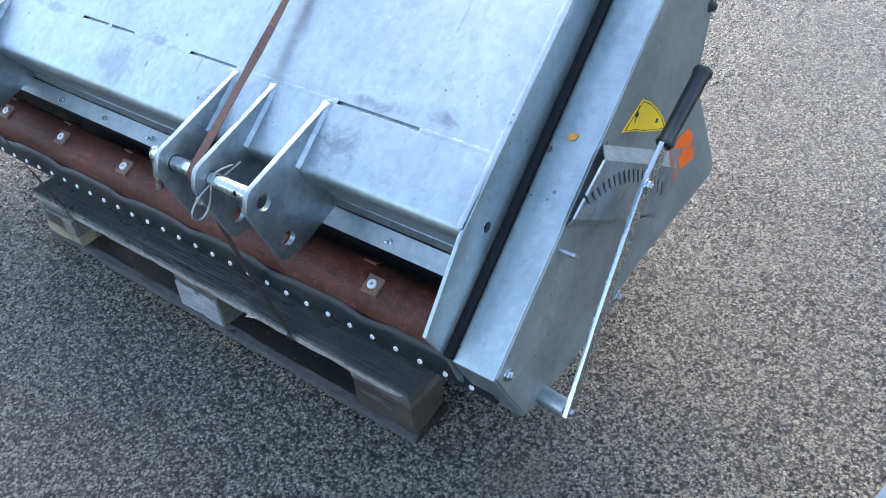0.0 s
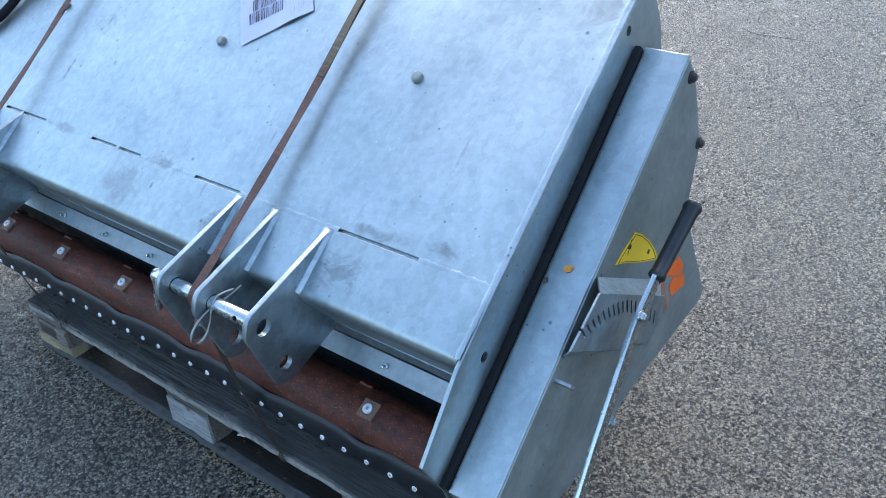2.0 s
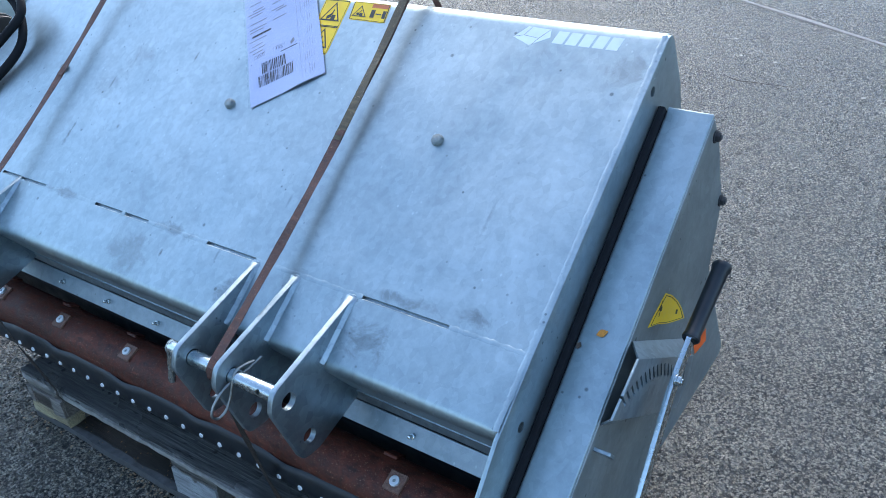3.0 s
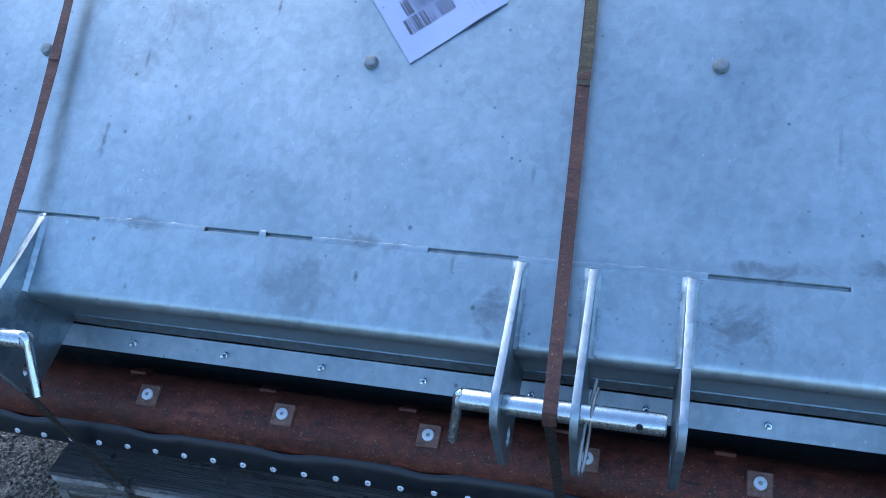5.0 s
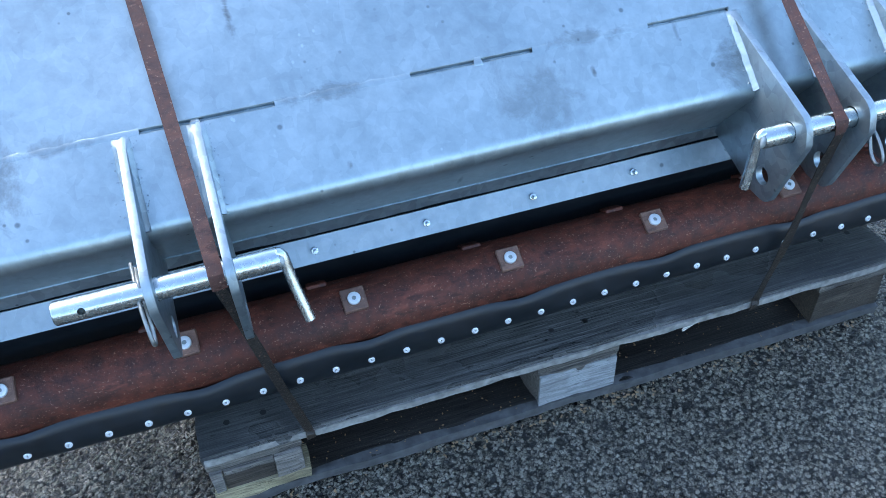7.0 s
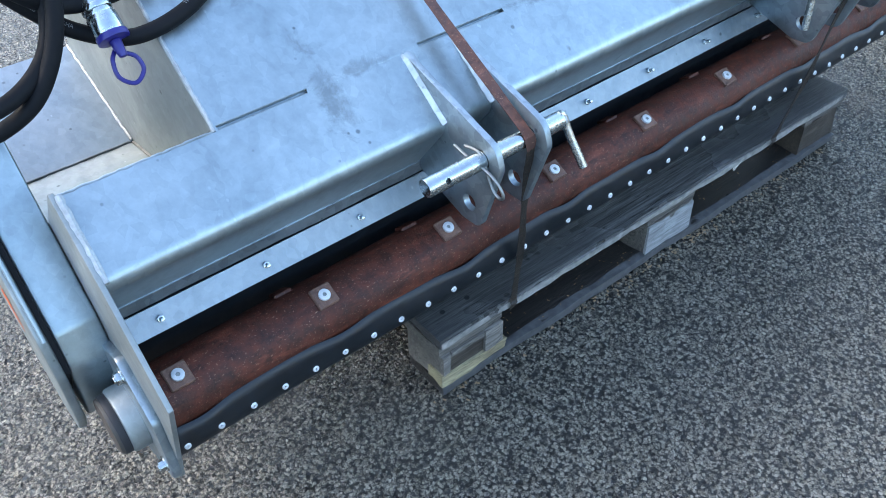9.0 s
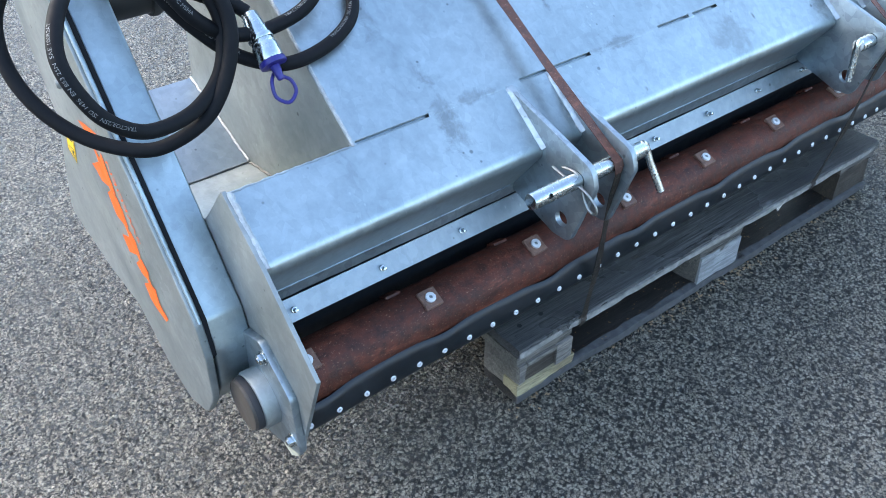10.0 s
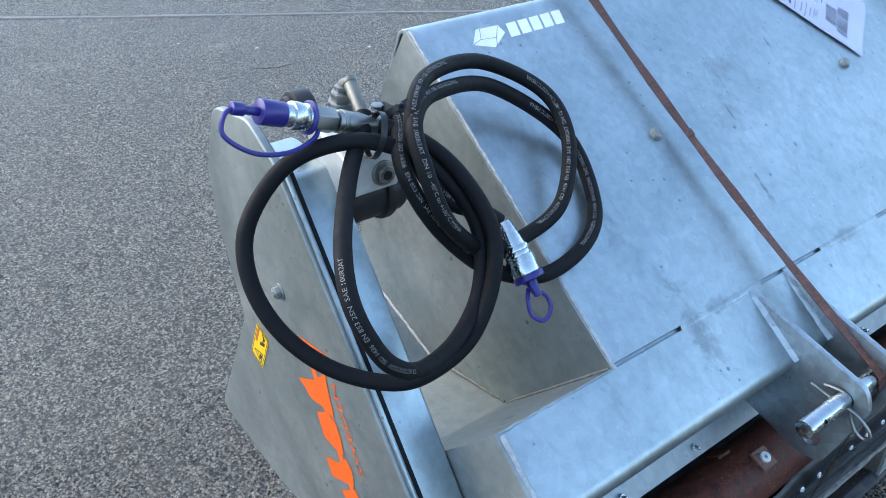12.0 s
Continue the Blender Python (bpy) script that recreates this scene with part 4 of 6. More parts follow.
rubber_belt = part("rubber_belt", belt(), RUBBER, machine, "wavy black rubber belt with a row of rivets", 60)
RIVET = None
for i in range(37):
    x = 0.768 - 0.0502 * i
    if x < XL:
        break
    w = noise.noise((x * 4.2, 3.1, 0.0)) + 0.5 * noise.noise((x * 13, 1.7, 0.0))
    c = Vector((x, -0.0225 + 0.0028 * w, 0.287 + belt_drop(x)))
    ax = Vector((0, -0.97, 0.25)).normalized()
    if RIVET is None:
        RIVET = mesh_of("rivet", lathe([(0.0010, -0.0008), (0.0015, 0.0021), (0.0039, 0.0023), (0.0048, 0.0015), (0.0050, -0.002)]), RIVET_METAL, 50)
    r = new("rivet", RIVET)
    r.parent = rubber_belt
    r.matrix_local = Matrix.Translation(c) @ ax.to_track_quat("Z", "Y").to_matrix().to_4x4()


# drawbar lugs
PIN = (-0.070, 0.546)
LUG = rounded([(0.108, 0.6365), (-0.096, 0.576), (-0.106, 0.545), (-0.066, 0.424), (-0.028, 0.422), (0.078, 0.456), (0.10, 0.50)], [0, 0.03, 0.02, 0.02, 0.02, 0, 0])


def lug(x):
    ob = part("lug", across(LUG, x - 0.005, x + 0.005, 0.0008, 2), ZINC_PLATE, machine, "thick grey galvanized lug plate with two holes")
    pierced(ob, [rod((x - 0.02, *PIN), (x + 0.02, *PIN), 0.0142, 28), rod((x - 0.02, -0.044, 0.458), (x + 0.02, -0.044, 0.458), 0.0135, 28)])
    for s in (-1, 1):
        part("weld", fillet(x + s * 0.005, s, 0.006, 0.120, int(x * 1000) + s), ZINC_PLATE, ob)
    part("weld", bead_line(on(x - 0.006, 0.1205, -0.0014), on(x + 0.006, 0.1205, -0.0014), 0.0030, int(x * 1000)), ZINC, ob)


for x in (0.226, 0.318, 0.436, -0.482, -0.567):
    lug(x)


# guard at the adjusting end
part("sealing_strip", across([(-0.063, 0.388), (-0.034, 0.352), (0.523, 0.818), (0.492, 0.855)], XR + 0.005, XR + 0.0165, 0.002, 2), RUBBER_STRIP, machine, "black rubber sealing strip")
GX0, GX1 = XR + 0.0175, 0.842
guard_outline = [(-0.059, 0.3805), (-0.040, 0.335), (0.008, 0.235), (0.05, 0.229), (0.22, 0.233), (0.285, 0.258), (0.345, 0.279), (0.42, 0.281), (0.668, 0.292), (0.680, 0.308), (0.548, 0.560), (0.579, 0.674), (0.535, 0.80), (0.502, 0.852)]
guard_radii = [0.003, 0.01, 0.012, 0.02, 0.03, 0, 0.03, 0.02, 0.012, 0.01, 0.02, 0.02, 0.02, 0.004]
side_guard = part("side_guard", across(rounded(guard_outline, guard_radii), GX0, GX1 - 0.0025, 0.0035, 3), ZINC, machine, "galvanized side guard with a bright top and a grey side")
# Thin sheet over the side face makes it greyer than the guard's top.
part("side_sheet", across([(y * 0.985 + 0.0045, z * 0.985 + 0.0065) for y, z in rounded(guard_outline, guard_radii)], GX1 - 0.0035, GX1, 0.001, 1), ZINC_DULL, side_guard, "guard's side face in duller, greyer zinc than its top")
for y, z in ((0.508, 0.813), (0.566, 0.677), (0.297, 0.262), (-0.030, 0.371)):
    hex_bolt((GX1, y, z), (1, 0, 0), 0.0085, 0.008, "bolt", side_guard, SHINY if z < 0.5 else DARK)

# lever bracket with a row of slots, standing off the guard
BX = 0.872
br = [(0.181, 0.620), (0.414, 0.470), (0.402, 0.428), (0.352, 0.405), (0.210, 0.496), (0.100, 0.572)]
bracket = part("lever_bracket", joined(
    across(br, BX - 0.004, BX, 0.0008, 1),
    solid([(GX1, 0.228, 0.609), (GX1, 0.460, 0.464), (BX, 0.396, 0.481), (BX, 0.181, 0.620)], (0.0, -0.003, -0.004), 0.0005, 1),
    solid([(GX1, 0.129, 0.527), (GX1, 0.268, 0.440), (BX, 0.210, 0.499), (BX, 0.102, 0.572)], (0.0, 0.002, 0.004), 0.0005, 1),
    solid([(GX1, 0.425, 0.352), (GX1, 0.365, 0.385), (BX, 0.297, 0.443), (BX, 0.347, 0.411)], (0.0, 0.002, 0.004), 0.0005, 1)), ZINC_PLATE, side_guard, "galvanized lever bracket with a row of slots")
cuts = []
for i in range(17):
    t = i / 16
    y = 0.136 + 0.236 * t
    z = 0.579 - 0.126 * t + 0.033 * math.sin(math.pi * t)
    cuts.append(box((BX, y, z), (0.03, 0.0045, 0.026), 0, 1, Matrix.Rotation(radians(28 - 34 * t), 4, "X")))
pierced(bracket, cuts)
part("tab", box((GX1 + 0.012, 0.117, 0.492), (0.026, 0.006, 0.022), 0.001, 1, Matrix.Rotation(radians(40), 4, "X")), ZINC_PLATE, side_guard)

# hand lever
lever_line = [(0.898, 0.043, 0.243), (0.898, 0.132, 0.380), (0.898, 0.242, 0.528), (0.899, 0.265, 0.552), (0.900, 0.306, 0.586)]
lever = part("hand_lever", sweep(lever_line, rounded([(-0.0135, -0.004), (0.0135, -0.004), (0.0135, 0.004), (-0.0135, 0.004)], [0.001] * 4, 2), up=(1, 0, 0)), SHINY, machine, "zinc-plated flat hand lever with a black grip")
g0 = Vector((0.9, 0.300, 0.5845))
grip_axis = (Vector((0.9, 0.421, 0.6475)) - g0).normalized()
L = 0.137
grip_line = [g0 + grip_axis * (L * k) for k in (0, 0.02, 0.05, 0.07, 0.3, 0.6, 0.9, 0.94, 0.97, 1.0)]
radii_grip = [0.0115, 0.0135, 0.0135, 0.0120, 0.0120, 0.0125, 0.0130, 0.0150, 0.0150, 0.0135]
part("grip", sweep(grip_line, circle(1.0, 22), scale=lambda t: radii_grip[round(t * 9)]), RUBBER, lever, "black rubber grip")
hex_bolt((0.902, 0.250, 0.547), (1, 0, 0), 0.0085, 0.008, "bolt", lever, SHINY)
part("link_tube", rod((0.838, 0.058, 0.242), (0.894, 0.050, 0.247), 0.0155, 24, 0.001), ZINC, side_guard)
part("pivot_bolt", rod((0.888, 0.047, 0.248), (0.906, 0.047, 0.248), 0.006, 6, 0.0005), SHINY, lever)


def lettering(text, size):
    """Flat letters from the built-in font, as a bmesh in x and y."""
    cu = bpy.data.curves.new("text", "FONT")
    cu.body, cu.size, cu.resolution_u = text, size, 2
    ob = new("text", cu)
    me = bpy.data.meshes.new_from_object(ob.evaluated_get(bpy.context.evaluated_depsgraph_get()))
    bpy.data.objects.remove(ob)
    bpy.data.curves.remove(cu)
    bm = bmesh.new()
    bm.from_mesh(me)
    bpy.data.meshes.remove(me)
    return bm


# stickers: flat films laid on a surface
def film(name, outline, place, thick, mat, parent, label=""):
    """A flat film; place(a, b, h) gives the spot of the plane's a, b at height h."""
    bm = bmesh.new()
    lo = [bm.verts.new(place(a, b, 0.0)) for a, b in outline]
    hi = [bm.verts.new(place(a, b, thick)) for a, b in outline]
    bm.faces.new(hi)
    bm.faces.new(lo[::-1])
    for i in range(len(lo)):
        j = (i + 1) % len(lo)
        bm.faces.new((lo[i], lo[j], hi[j], hi[i]))
    return part(name, bm, mat, parent, label)


def bars(name, rects, place, h, mat, parent, label=""):
    """Flat print: rectangles (a, b, length, height, turn in degrees) joined into one mesh."""
    bm = bmesh.new()
    for a, b, w, t, deg in rects:
        c, s = math.cos(radians(deg)), math.sin(radians(deg))
        q = [(a + dx * c - dy * s, b + dx * s + dy * c) for dx, dy in ((-w / 2, -t / 2), (w / 2, -t / 2), (w / 2, t / 2), (-w / 2, t / 2))]
        bm.faces.new([bm.verts.new(place(p, r, h)) for p, r in q])
    return part(name, bm, mat, parent, label)


def on_guard(y, z, h):
    return Vector((GX1 + 0.0004 + h, y, z))


tri_base = [(0.321, 0.640)] + [(0.345, 0.623), (0.372, 0.597), (0.392, 0.572), (0.408, 0.544)] + [(0.37, 0.562), (0.33, 0.582), (0.295, 0.603), (0.262, 0.618)] + [(0.285, 0.628), (0.303, 0.634)]
tri_stk = [(0.3345 + 1.08 * (y - 0.3345) + 0.025, 0.598 + 1.08 * (z - 0.598) - 0.021) for y, z in tri_base]
sticker = film("warning_sticker", tri_stk, on_guard, 0.0004, YELLOW, machine, "yellow triangular adjustment sticker with plus and minus")
cx = sum(p[0] for p in tri_stk) / len(tri_stk)
cz = sum(p[1] for p in tri_stk) / len(tri_stk)
inner_o = [(cx + (y - cx) * 0.90, cz + (z - cz) * 0.90) for y, z in tri_stk]
inner_i = [(cx + (y - cx) * 0.85, cz + (z - cz) * 0.85) for y, z in tri_stk]
bm = bmesh.new()
oo = [bm.verts.new(on_guard(*p, 0.0008)) for p in inner_o]
ii = [bm.verts.new(on_guard(*p, 0.0008)) for p in inner_i]
for i in range(len(oo)):
    j = (i + 1) % len(oo)
    bm.faces.new((oo[i], oo[j], ii[j], ii[i]))
part("border_line", bm, BLACK_INK, sticker)
bars("plus_sign", [(0.327, 0.605, 0.013, 0.0065, -32), (0.327, 0.605, 0.026, 0.0032, 60)], on_guard, 0.0008, BLACK_INK, sticker)
bars("minus_sign", [(0.397, 0.557, 0.010, 0.0075, -32)], on_guard, 0.0008, BLACK_INK, sticker)

# orange lettering blocks on the guard, as plain shapes
R0 = (((0.490, 0.473), (0.532, 0.471), (0.556, 0.437), (0.544, 0.4235), (0.512, 0.440), (0.474, 0.461)), ((0.5435, 0.4215), (0.560, 0.421), (0.567, 0.389), (0.510, 0.396), (0.497, 0.428), (0.512, 0.4375)))
bm = bmesh.new()
for poly in R0:
    bm.faces.new([bm.verts.new(on_guard(y, z, 0.0005)) for y, z in poly])
part("orange_mark", bm, ORANGE, side_guard, "orange vinyl shapes")
def word_on(text, start, along, up, length, place, parent):
    """A word from the built-in font, laid in a plane from its start along a direction."""
    bm = lettering(text, 1.0)
    k = length / max(v.co.x for v in bm.verts)
    for v in bm.verts:
        v.co = place(start[0] + k * (v.co.x * along[0] + 0.62 * v.co.y * up[0]), start[1] + k * (v.co.x * along[1] + 0.62 * v.co.y * up[1]), 0.0006)
    return part("word", bm, ORANGE, parent, "small orange vinyl word")



word_on("SWEDEN", (0.443, 0.483), (0.412, -0.911), (0.911, 0.412), 0.114, on_guard, side_guard)

# drive end: chain case and outer guard
CX0, CX1 = -1.1205, XL - 0.005
case_line = [(0.40, 0.858), (0.093, 0.450), (0.078, 0.40), (0.088, 0.32), (0.13, 0.255), (0.20, 0.225), (0.28, 0.245), (0.55, 0.60), (0.56, 0.80), (0.50, 0.86)]
case = part("chain_case", across(rounded(case_line, [0.02, 0.03, 0.04, 0.05, 0.05, 0.04, 0.03, 0.05, 0.05, 0.03], 6), CX0, CX1, 0.004, 3), ZINC, machine, "bright galvanized chain case")
guard_l = [(0.405, 0.872), (0.082, 0.460), (0.070, 0.40), (0.080, 0.31), (0.125, 0.243), (0.20, 0.208), (0.28, 0.228), (0.37, 0.292), (0.50, 0.286), (0.675, 0.305), (0.688, 0.322), (0.552, 0.575), (0.598, 0.70), (0.612, 0.79), (0.568, 0.897), (0.47, 0.91)]
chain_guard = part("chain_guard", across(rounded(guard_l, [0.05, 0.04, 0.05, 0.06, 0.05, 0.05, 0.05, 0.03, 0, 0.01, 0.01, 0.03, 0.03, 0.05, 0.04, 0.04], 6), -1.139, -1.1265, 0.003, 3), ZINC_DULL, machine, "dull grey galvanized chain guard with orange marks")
part("seal", across([(0.402, 0.8715), (0.0825, 0.4615), (0.0735, 0.40), (0.2, 0.24), (0.5, 0.6), (0.52, 0.83)], -1.1267, -1.1203), RUBBER_STRIP, machine, "thin black seal")
hex_bolt((-1.139, 0.425, 0.687), (-1, 0, 0), 0.009, 0.010, "bolt", chain_guard, ZINC_DULL)


def on_left(y, z, h):
    return Vector((-1.1394 - h, y, z))


FLASH = (((0.407, 0.634), (0.371, 0.643), (0.314, 0.652), (0.348, 0.632), (0.371, 0.626)),
         ((0.397, 0.563), (0.379, 0.557), (0.366, 0.548), (0.330, 0.5545), (0.306, 0.5525), (0.318, 0.594), (0.323, 0.618), (0.352, 0.588)),
         ((0.352, 0.534), (0.337, 0.500), (0.311, 0.499), (0.288, 0.5045), (0.294, 0.530), (0.305, 0.549), (0.328, 0.5505)),
         ((0.338, 0.464), (0.330, 0.451), (0.323, 0.438), (0.293, 0.452), (0.267, 0.4635), (0.270, 0.489), (0.284, 0.5015), (0.303, 0.479)),
         ((0.302, 0.429), (0.285, 0.420), (0.258, 0.422), (0.246, 0.446), (0.266, 0.4600)),
         ((0.287, 0.398), (0.275, 0.374), (0.258, 0.368), (0.219, 0.366), (0.205, 0.381), (0.233, 0.393), (0.231, 0.4225), (0.260, 0.4165)))
bm = bmesh.new()
for poly in FLASH:
    bm.faces.new([bm.verts.new(on_left(y, z, 0.0004)) for y, z in poly])
part("orange_flash", bm, ORANGE, chain_guard, "orange vinyl flash")
word_on("SWEDEN", (0.240, 0.502), (0.466, 0.885), (0.885, -0.466), 0.128, on_left, chain_guard)
spine = [(0.352, 0.612), (0.332, 0.570), (0.310, 0.532), (0.290, 0.486), (0.268, 0.450), (0.246, 0.412), (0.222, 0.378)]
film("orange_spine", [(y + 0.011, z + 0.002) for y, z in spine] + [(y - 0.005, z - 0.002) for y, z in spine[::-1]], lambda y, z, h: on_left(y, z, h + 0.00045), 0.00005, ORANGE, chain_guard)
# Rod of brighter zinc for the light caught along the bevelled edge.
edge_line = [Vector((-1.1310, y - 0.001, z + 0.001)) for y, z in ((0.398, 0.868), (0.25, 0.678), (0.10, 0.486), (0.082, 0.458))]
part("rolled_edge", sweep(edge_line, circle(0.0034, 10)), ZINC, chain_guard, "bright zinc rod for the highlight on the guard's edge")
# hydraulic motor in the pocket
motor = part("hydraulic_motor", joined(
    rod((XL - 0.004, 0.418, 0.800), (-0.965, 0.418, 0.800), 0.040, 36, 0.006),
    rod((-1.000, 0.418, 0.800), (-0.985, 0.418, 0.800), 0.046, 36, 0.004)), MOTOR_BLACK, machine, "black painted hydraulic motor")
block = part("valve_block", across([(0.352, 0.880), (0.352, 0.830), (0.432, 0.822), (0.446, 0.912)], -1.074, -1.000, 0.004, 3), ALUMINIUM, machine, "pale bare metal valve block")
part("port", joined(rod((-1.024, 0.353, 0.853), (-1.024, 0.347, 0.853), 0.0165, 28, 0.002), rod((-1.024, 0.348, 0.853), (-1.024, 0.341, 0.853), 0.0120, 6, 0.001)), STEEL, block)
part("port_plug", rod((-1.024, 0.3415, 0.853), (-1.024, 0.3400, 0.853), 0.0065, 6), MOTOR_BLACK, block)
part("port_cap", joined(rod((-1.078, 0.47, 0.905), (-1.052, 0.47, 0.905), 0.026, 28, 0.004), rod((-1.085, 0.47, 0.905), (-1.077, 0.47, 0.905), 0.02, 28, 0.003)), MOTOR_BLACK, motor, "black rubber port cap")


def banjo(x, y, z, k):
    """A stacked banjo fitting: washer, collar, hexagon and a smaller bolt head on top."""
    up = Vector((0.0, -0.12, 0.99))
    c = Vector((x, y, z))
    bm = joined(rod(c - up * 0.012, c + up * 0.006 * k, 0.0185 * k, 32, 0.0012), rod(c + up * 0.006 * k, c + up * 0.018 * k, 0.0165 * k, 32, 0.001), rod(c + up * 0.017 * k, c + up * 0.030 * k, 0.0138 * k, 6, 0.001), rod(c + up * 0.029 * k, c + up * 0.031 * k, 0.0115 * k, 24, 0.0006), rod(c + up * 0.030 * k, c + up * 0.038 * k, 0.0095 * k, 6, 0.001))
    return part("banjo_bolt", bm, STEEL, motor, "stacked steel banjo fitting")


banjo(-1.030, 0.430, 0.905, 1.0)
banjo(-1.006, 0.390, 0.893, 0.85)

# bands and prints on the top plate


def on_top(x, u, h):
    return on(x, u, 0.00006 + h)


# white mark shapes, one at each end of the top plate
def white_mark(x0, u0, turn, label):
    c, s = math.cos(radians(turn)), math.sin(radians(turn))
    def at(a, b, h):
        return on_top(x0 + a * c - b * s, u0 + a * s + b * c, h)
    mark = film("white_mark", [(0.0, 0.010), (0.020, 0.033), (0.062, 0.031), (0.066, 0.016), (0.034, -0.003)], at, 0.00005, WHITE_PRINT, machine, label)
    for p in ([(0.001, 0.011), (0.018, 0.0155), (0.0185, 0.0150), (0.0015, 0.0100)], [(0.018, 0.0155), (0.026, 0.0315), (0.0268, 0.0312), (0.019, 0.0152)], [(0.018, 0.0155), (0.046, 0.0125), (0.046, 0.0118), (0.018, 0.0147)], [(0.046, 0.0125), (0.060, 0.030), (0.061, 0.0298), (0.047, 0.012)], [(0.046, 0.0125), (0.038, -0.001), (0.039, -0.0012), (0.047, 0.012)]):
        film("mark_line", p[::-1], lambda a, b, h: at(a, b, h + 0.00008), 0.00004, GREY_INK, mark)
    for k in range(5):
        a, w = 0.072 + 0.0235 * k, 0.019
        film("white_bar", [(a, 0.006), (a + w, 0.006), (a + w + 0.005, 0.030), (a + 0.005, 0.030)], at, 0.00005, WHITE_PRINT, mark)
    return mark


white_mark(0.497, 0.610, 0.5, "white vinyl emblem with a row of white bars")
white_mark(-0.770, 0.600, 1.5, "white vinyl emblem with a row of white bars")

# yellow warning stickers behind the document pouch
def sticker_at(name, quad, label):
    def at(a, b, h):
        (p0, p1, p2, p3) = quad
        x = (1 - a) * (1 - b) * p0[0] + a * (1 - b) * p1[0] + a * b * p2[0] + (1 - a) * b * p3[0]
        u = (1 - a) * (1 - b) * p0[1] + a * (1 - b) * p1[1] + a * b * p2[1] + (1 - a) * b * p3[1]
        return on_top(x, u, h)
    return film(name, rounded([(0, 0), (1, 0), (1, 1), (0, 1)], [0.06] * 4, 3), at, 0.0003, YELLOW, machine, label), at


def frame_of(parent, at, a0, a1, b0, b1, t):
    bars("border_line", [((a0 + a1) / 2, b0, a1 - a0, t, 0), ((a0 + a1) / 2, b1, a1 - a0, t, 0), (a0, (b0 + b1) / 2, t, b1 - b0, 0), (a1, (b0 + b1) / 2, t, b1 - b0, 0)], at, 0.0006, BLACK_INK, parent)


def hazard(parent, at, ca, cb, wa, wb):
    """A warning triangle outline with a plain pictogram inside."""
    bm = bmesh.new()
    def ring(k, h=0.0007):
        return [bm.verts.new(at(ca + p * wa * k, cb + q * wb * k, h)) for p, q in ((-0.5, -0.36), (0.5, -0.36), (0.0, 0.62))]
    o, i = ring(1.0), ring(0.80)
    for j in range(3):
        k = (j + 1) % 3
        bm.faces.new((o[j], o[k], i[k], i[j]))
    part("warning_triangle", bm, BLACK_INK, parent)
    bars("pictogram", [(ca - 0.1 * wa, cb - 0.14 * wb, 0.22 * wa, 0.2 * wb, 20), (ca + 0.12 * wa, cb - 0.17 * wb, 0.2 * wa, 0.24 * wb, 0), (ca + 0.02 * wa, cb + 0.08 * wb, 0.06 * wa, 0.3 * wb, -20)], at, 0.0007, BLACK_INK, parent)


big, at_big = sticker_at("warning_sticker", [(0.078, 0.527), (0.137, 0.529), (0.128, 0.652), (0.066, 0.650)], "yellow warning sticker with two black pictogram triangles")
frame_of(big, at_big, 0.04, 0.96, 0.02, 0.49, 0.014)
frame_of(big, at_big, 0.04, 0.96, 0.51, 0.98, 0.014)
hazard(big, at_big, 0.5, 0.24, 0.78, 0.36)
hazard(big, at_big, 0.5, 0.73, 0.78, 0.36)
small, at_small = sticker_at("warning_sticker", [(0.144, 0.611), (0.229, 0.612), (0.223, 0.653), (0.137, 0.652)], "yellow warning sticker with a red-brown header")
frame_of(small, at_small, 0.02, 0.98, 0.04, 0.96, 0.02)
hazard(small, at_small, 0.25, 0.42, 0.40, 0.62)
bars("header", [(0.75, 0.84, 0.44, 0.20, 0)], at_small, 0.0006, RED_PRINT, small)
bars("pictogram", [(0.60, 0.42, 0.11, 0.42, 0), (0.76, 0.42, 0.15, 0.06, 0), (0.91, 0.42, 0.09, 0.4, 0)], at_small, 0.0007, BLACK_INK, small)


def at_left(a, b, h):
    """The tilted sticker on the chain guard: a along it, b across."""
    return on_left(0.509 - 0.032 * a + 0.032 * b, 0.505 + 0.069 * a + 0.014 * b, h)


tilted = film("warning_sticker", rounded([(0, 0), (1, 0), (1, 1), (0, 1)], [0.06] * 4, 3), at_left, 0.0004, YELLOW, machine, "yellow warning sticker with a red-brown header and triangle")
frame_of(tilted, at_left, 0.03, 0.97, 0.06, 0.94, 0.03)
hazard(tilted, at_left, 0.24, 0.40, 0.38, 0.66)
bars("header", [(0.72, 0.80, 0.42, 0.16, 0)], at_left, 0.0006, RED_PRINT, tilted)
bars("pictogram", [(0.66, 0.36, 0.10, 0.36, 20), (0.78, 0.34, 0.16, 0.08, 0), (0.88, 0.36, 0.06, 0.3, -15)], at_left, 0.0007, BLACK_INK, tilted)


